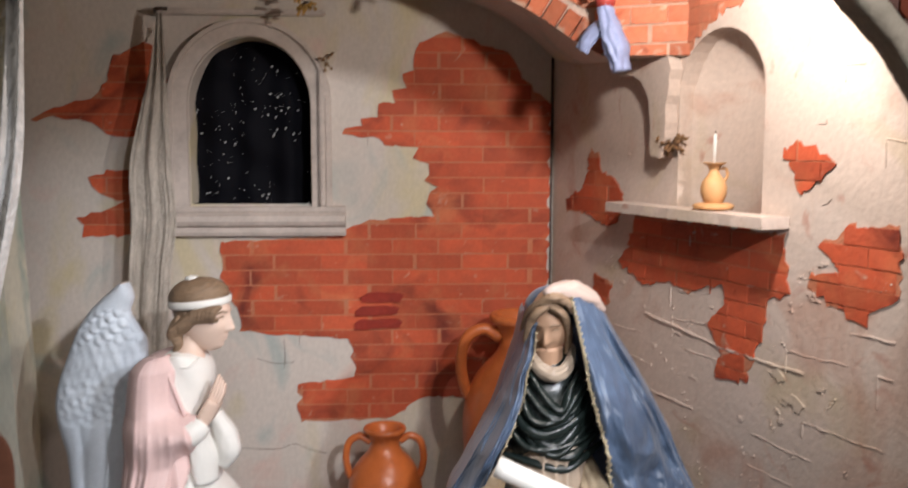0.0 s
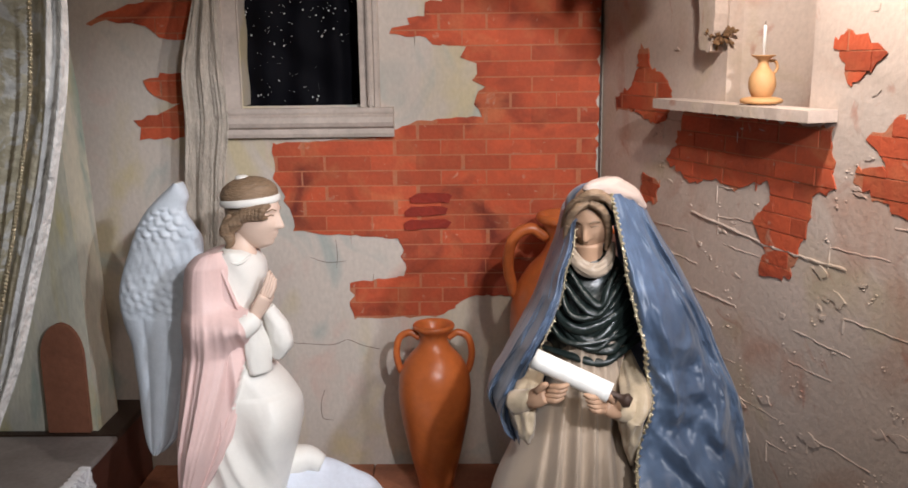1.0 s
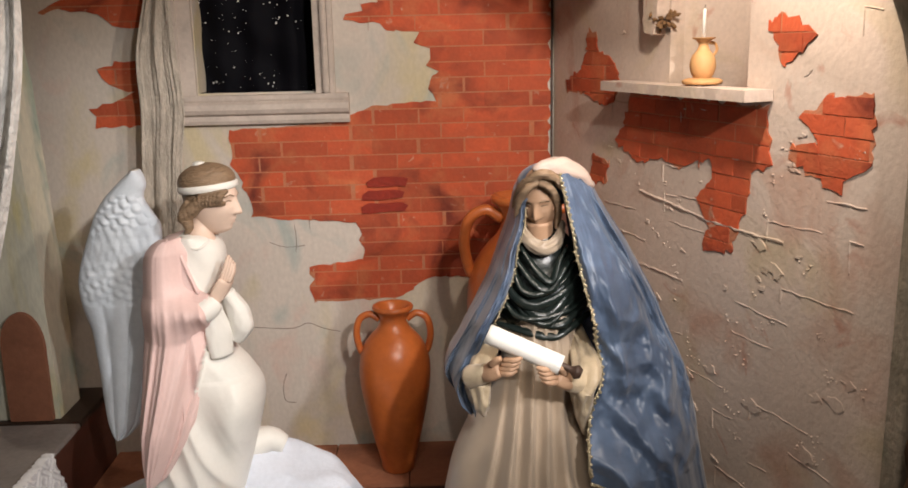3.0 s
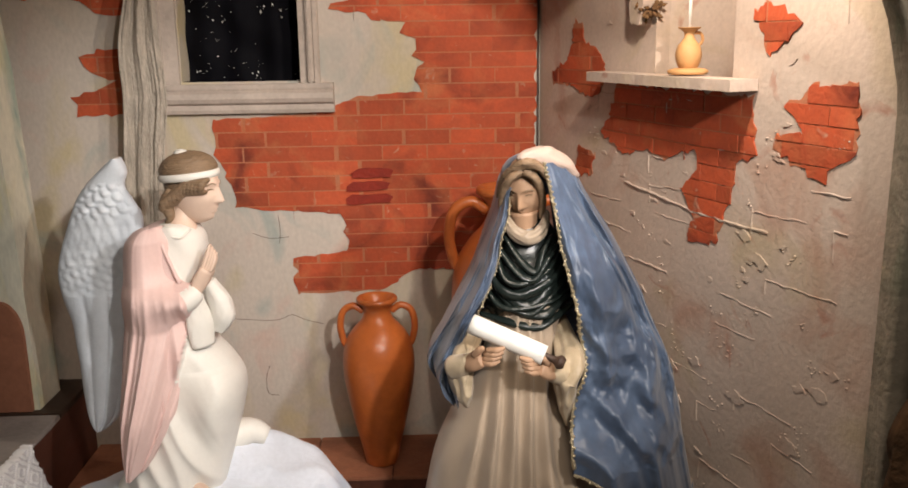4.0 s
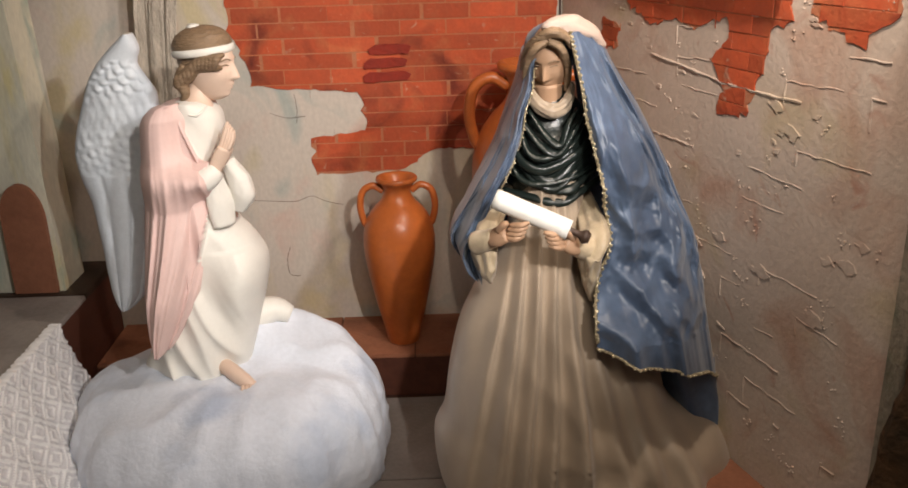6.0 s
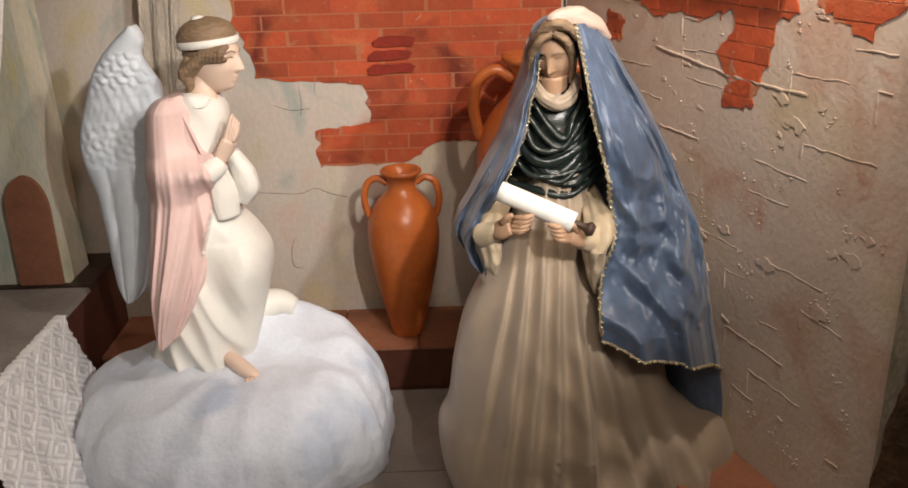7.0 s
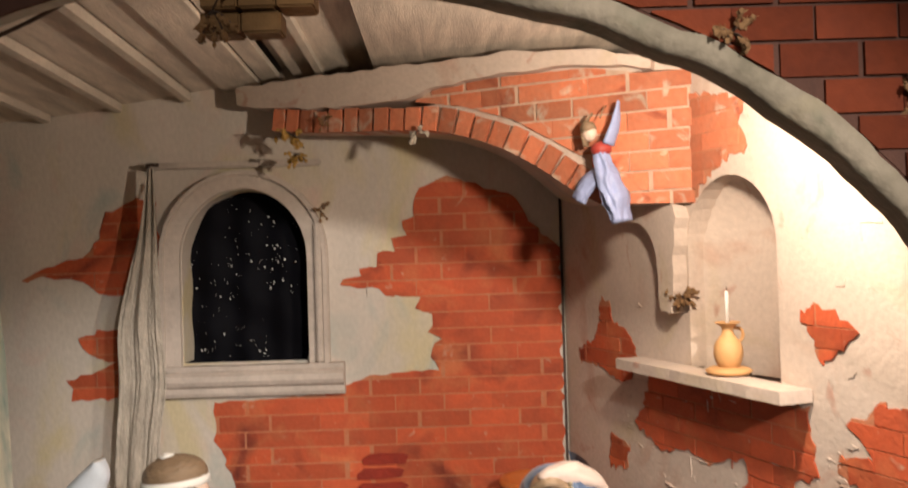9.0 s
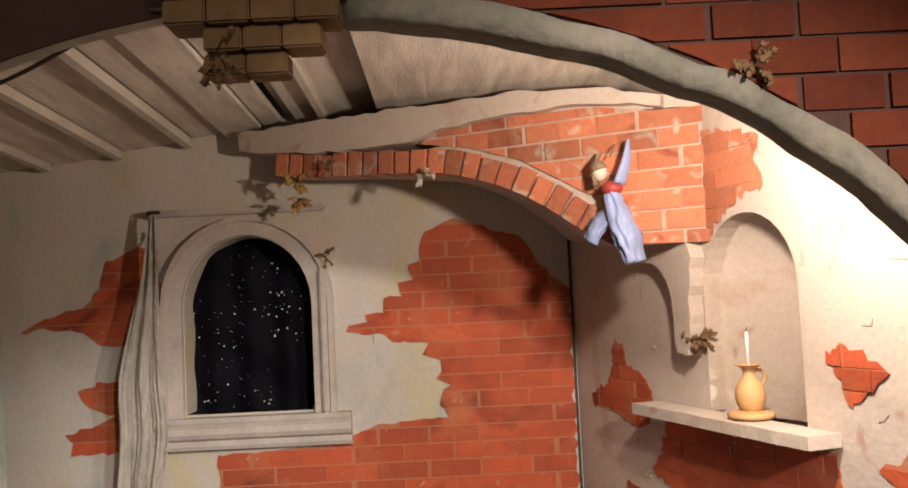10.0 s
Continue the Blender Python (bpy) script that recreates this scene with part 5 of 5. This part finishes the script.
brickwork(wall_back, ragged([(-1.82, 1.827), (-1.75, 1.87), (-1.594, 1.911), (-1.546, 1.967), (-1.525, 2.051), (-1.419, 2.095), (-1.36, 2.08), (-1.35, 1.9), (-1.35, 1.78), (-1.473, 1.774), (-1.558, 1.787), (-1.596, 1.826), (-1.729, 1.841)], 0.012, 0.022, 2, 0.5), BACK, M_BRICK, M_MORTAR, 0.165, 0.0545, 0.005, 12, 0.002, 0.002)
brickwork(wall_back, ragged([(-1.62, 1.636), (-1.55, 1.66), (-1.474, 1.665), (-1.37, 1.66), (-1.37, 1.42), (-1.49, 1.43), (-1.648, 1.432), (-1.66, 1.494), (-1.57, 1.53), (-1.50, 1.55), (-1.59, 1.585), (-1.6, 1.6)], 0.012, 0.022, 3, 0.5), BACK, M_BRICK, M_MORTAR, 0.165, 0.0545, 0.005, 13, 0.002, 0.002)
M_BRICK_DEEP = material("deep_red_brick", (0.25, 0.02, 0.006), 0.7, var=0.3, scale=25, bump=0.3, tint=(0.12, 0.012, 0.006))
for x0, x1, z0, z1 in ((-0.685, -0.535, 1.188, 1.224), (-0.705, -0.548, 1.142, 1.176), (-0.71, -0.54, 1.092, 1.128)):
    bm = bmesh.new()
    prism(bm, ragged([(x0, z0), (x1 - 0.01, z0 + 0.004), (x1, z1 - 0.01), (x1 - 0.02, z1), (x0 + 0.02, z1), (x0 - 0.004, z0 + 0.02)], 0.003, 0.03, int(z0 * 1000)), 0.012, BACK)
    part("brick", bm, M_BRICK_DEEP, wall_back, "darker red worn brick")
# hairline cracks of the back wall
bm = bmesh.new()
for line in ([(-1.26, 0.68), (-1.18, 0.665), (-1.033, 0.653), (-0.98, 0.655), (-0.934, 0.672), (-0.88, 0.65), (-0.816, 0.634)], [(-1.06, 0.99), (-1.0, 0.97), (-0.93, 0.975)], [(-1.03, 0.47), (-1.045, 0.42), (-1.04, 0.36), (-1.0, 0.35)], [(-0.965, 1.055), (-0.96, 1.0), (-0.965, 0.95)], [(-1.65, 1.1), (-1.6, 1.08), (-1.58, 1.03)]):
    tube(bm, [(x, -0.0005, z) for x, z in line], 0.0009, 5, 0, 3)
tagged(part("cracks", bm, M_MORTAR_DARK, wall_back, "hairline cracks"), kind="stuff")
# dark seam of the corner
bm = bmesh.new()
box(bm, -0.011, -0.003, -0.008, -0.001, 0.17, 2.1)
part("seam", bm, M_DARKWOOD, wall_back, "dark open joint in the corner")

for k, poly in enumerate(([(0.529, 1.54), (1.171, 1.54), (1.18, 1.47), (1.19, 1.40), (1.12, 1.36), (1.10, 1.25), (1.05, 1.148), (0.93, 1.137), (0.96, 1.2), (0.89, 1.27), (0.96, 1.33), (0.95, 1.39), (0.8, 1.34), (0.7, 1.36), (0.6, 1.33), (0.52, 1.36), (0.44, 1.387), (0.5, 1.43), (0.52, 1.5)],
                          [(1.5, 1.58), (1.36, 1.575), (1.35, 1.555), (1.3, 1.53), (1.285, 1.51), (1.33, 1.495), (1.34, 1.46), (1.255, 1.45), (1.25, 1.42), (1.3, 1.4), (1.31, 1.385), (1.36, 1.385), (1.39, 1.36), (1.43, 1.365), (1.44, 1.4), (1.49, 1.41), (1.5, 1.45), (1.505, 1.5)],
                          [(0.255, 1.732), (0.31, 1.73), (0.32, 1.67), (0.367, 1.66), (0.44, 1.62), (0.478, 1.558), (0.42, 1.5), (0.362, 1.489), (0.25, 1.53), (0.108, 1.521), (0.1, 1.56), (0.2, 1.6), (0.25, 1.66)],
                          [(1.15, 1.733), (1.2, 1.76), (1.257, 1.743), (1.312, 1.706), (1.28, 1.67), (1.216, 1.637), (1.19, 1.69)],
                          [(0.299, 1.324), (0.411, 1.31), (0.39, 1.24), (0.287, 1.226)],
                          [(0.76, 1.98), (0.765, 2.27), (0.88, 2.25), (0.99, 2.22), (0.97, 2.16), (1.0, 2.1), (0.9, 2.085), (0.82, 2.04), (0.77, 1.99)])):
    brickwork(wall_right, ragged(poly, 0.009, 0.014, 20 + k), RIGHT, M_BRICK if k < 5 else M_BRICK_PALE, M_MORTAR, 0.15, 0.045, 0.0035, 30 + k, 0.0018, 0.0015)
# raised joints and flakes in the rough plaster
rng = random.Random(77)
bm = bmesh.new()


def on_right(s, z, d=0.0):
    return tuple(RIGHT @ Vector((s, z, d)))


def ridge_line(pts, r):
    path = []
    for (s0, z0), (s1, z1) in zip(pts, pts[1:]):
        n = max(2, int(math.dist((s0, z0), (s1, z1)) / 0.02))
        path += [on_right(s0 + (s1 - s0) * k / n, z0 + (z1 - z0) * k / n + rng.uniform(-0.0025, 0.0025), rng.uniform(-0.001, 0.001)) for k in range(n)]
    path.append(on_right(*pts[-1]))
    tube(bm, path, [r * rng.uniform(0.6, 1.3) for _ in path], 6, 0, 2)


for row in range(20):
    z = 0.36 + row * 0.082
    s = 0.35 + rng.uniform(0, 0.25)
    while s < 1.48:
        length = rng.uniform(0.05, 0.26)
        if rng.random() < (0.75 if z < 1.3 else 0.4) and not (0.5 < s < 1.15 and z > 1.54):
            ridge_line([(s, z + rng.uniform(-0.006, 0.006)), (min(1.5, s + length), z + rng.uniform(-0.006, 0.006))], rng.uniform(0.0018, 0.0034))
            if rng.random() < 0.5:
                ridge_line([(s, z), (s + rng.uniform(-0.004, 0.004), z - rng.uniform(0.03, 0.08))], 0.0025)
        s += length + rng.uniform(0.05, 0.35)
ridge_line([(0.6, 1.245), (0.75, 1.235), (0.95, 1.215), (1.25, 1.215)], 0.0045)
for k in range(16):
    s, z, r = rng.uniform(0.45, 1.5), rng.uniform(0.35, 1.3), rng.uniform(0.02, 0.042)
    prism(bm, ragged([(s - r, z), (s + r * rng.uniform(-0.3, 0.3), z + r * 0.5), (s + r, z - r * 0.1), (s + rng.uniform(-0.5, 0.5) * r, z - r * rng.uniform(0.4, 0.8))], 0.005, 0.009, 200 + k), rng.uniform(0.0015, 0.003), RIGHT)
for k in range(34):
    s, z = rng.uniform(0.4, 1.5), rng.uniform(0.35, 2.0)
    if not (0.5 < s < 1.15 and z > 1.5):
        prism(bm, ragged([(s, z), (s + rng.uniform(0.012, 0.04), z), (s + rng.uniform(0.01, 0.03), z + rng.uniform(0.005, 0.018)), (s, z + 0.008)], 0.003, 0.01, k), rng.uniform(0.0015, 0.004), RIGHT)
# crumbs of plaster
rng = random.Random(78)
for k in range(60):
    u, z = rng.uniform(0.35, 1.58), rng.uniform(0.15, 1.5)
    for j in range(rng.randint(3, 9)):
        c = RIGHT @ Vector((u + rng.gauss(0, 0.014), z + rng.gauss(0, 0.009), 0.0005))
        r = rng.uniform(0.0015, 0.0042)
        ball(bm, tuple(c), (r, r, r * 0.7), 0, 5)
tagged(part("plaster_relief", bm, M_PLASTER_R, wall_right, "raised joints and flakes of plaster"), kind="stuff")

# bricks of the front face
face = [(CX, SPRING + RISE * 1.015)] + [(CX + AX * 1.012 * math.sin(math.pi / 2 * k / 20), SPRING + RISE * 1.012 * math.cos(math.pi / 2 * k / 20)) for k in range(1, 21)] + [(CX + AX * 1.012, 0.85), (1.0, 0.85), (1.0, 2.75), (CX, 2.75)]
brickwork(wall_front, face, FRONT @ Matrix.Translation((0, 0, 0.137)), M_BRICK_DARK, M_MORTAR_DARK, 0.125, 0.056, 0.006, 50, 0.006, 0.002)
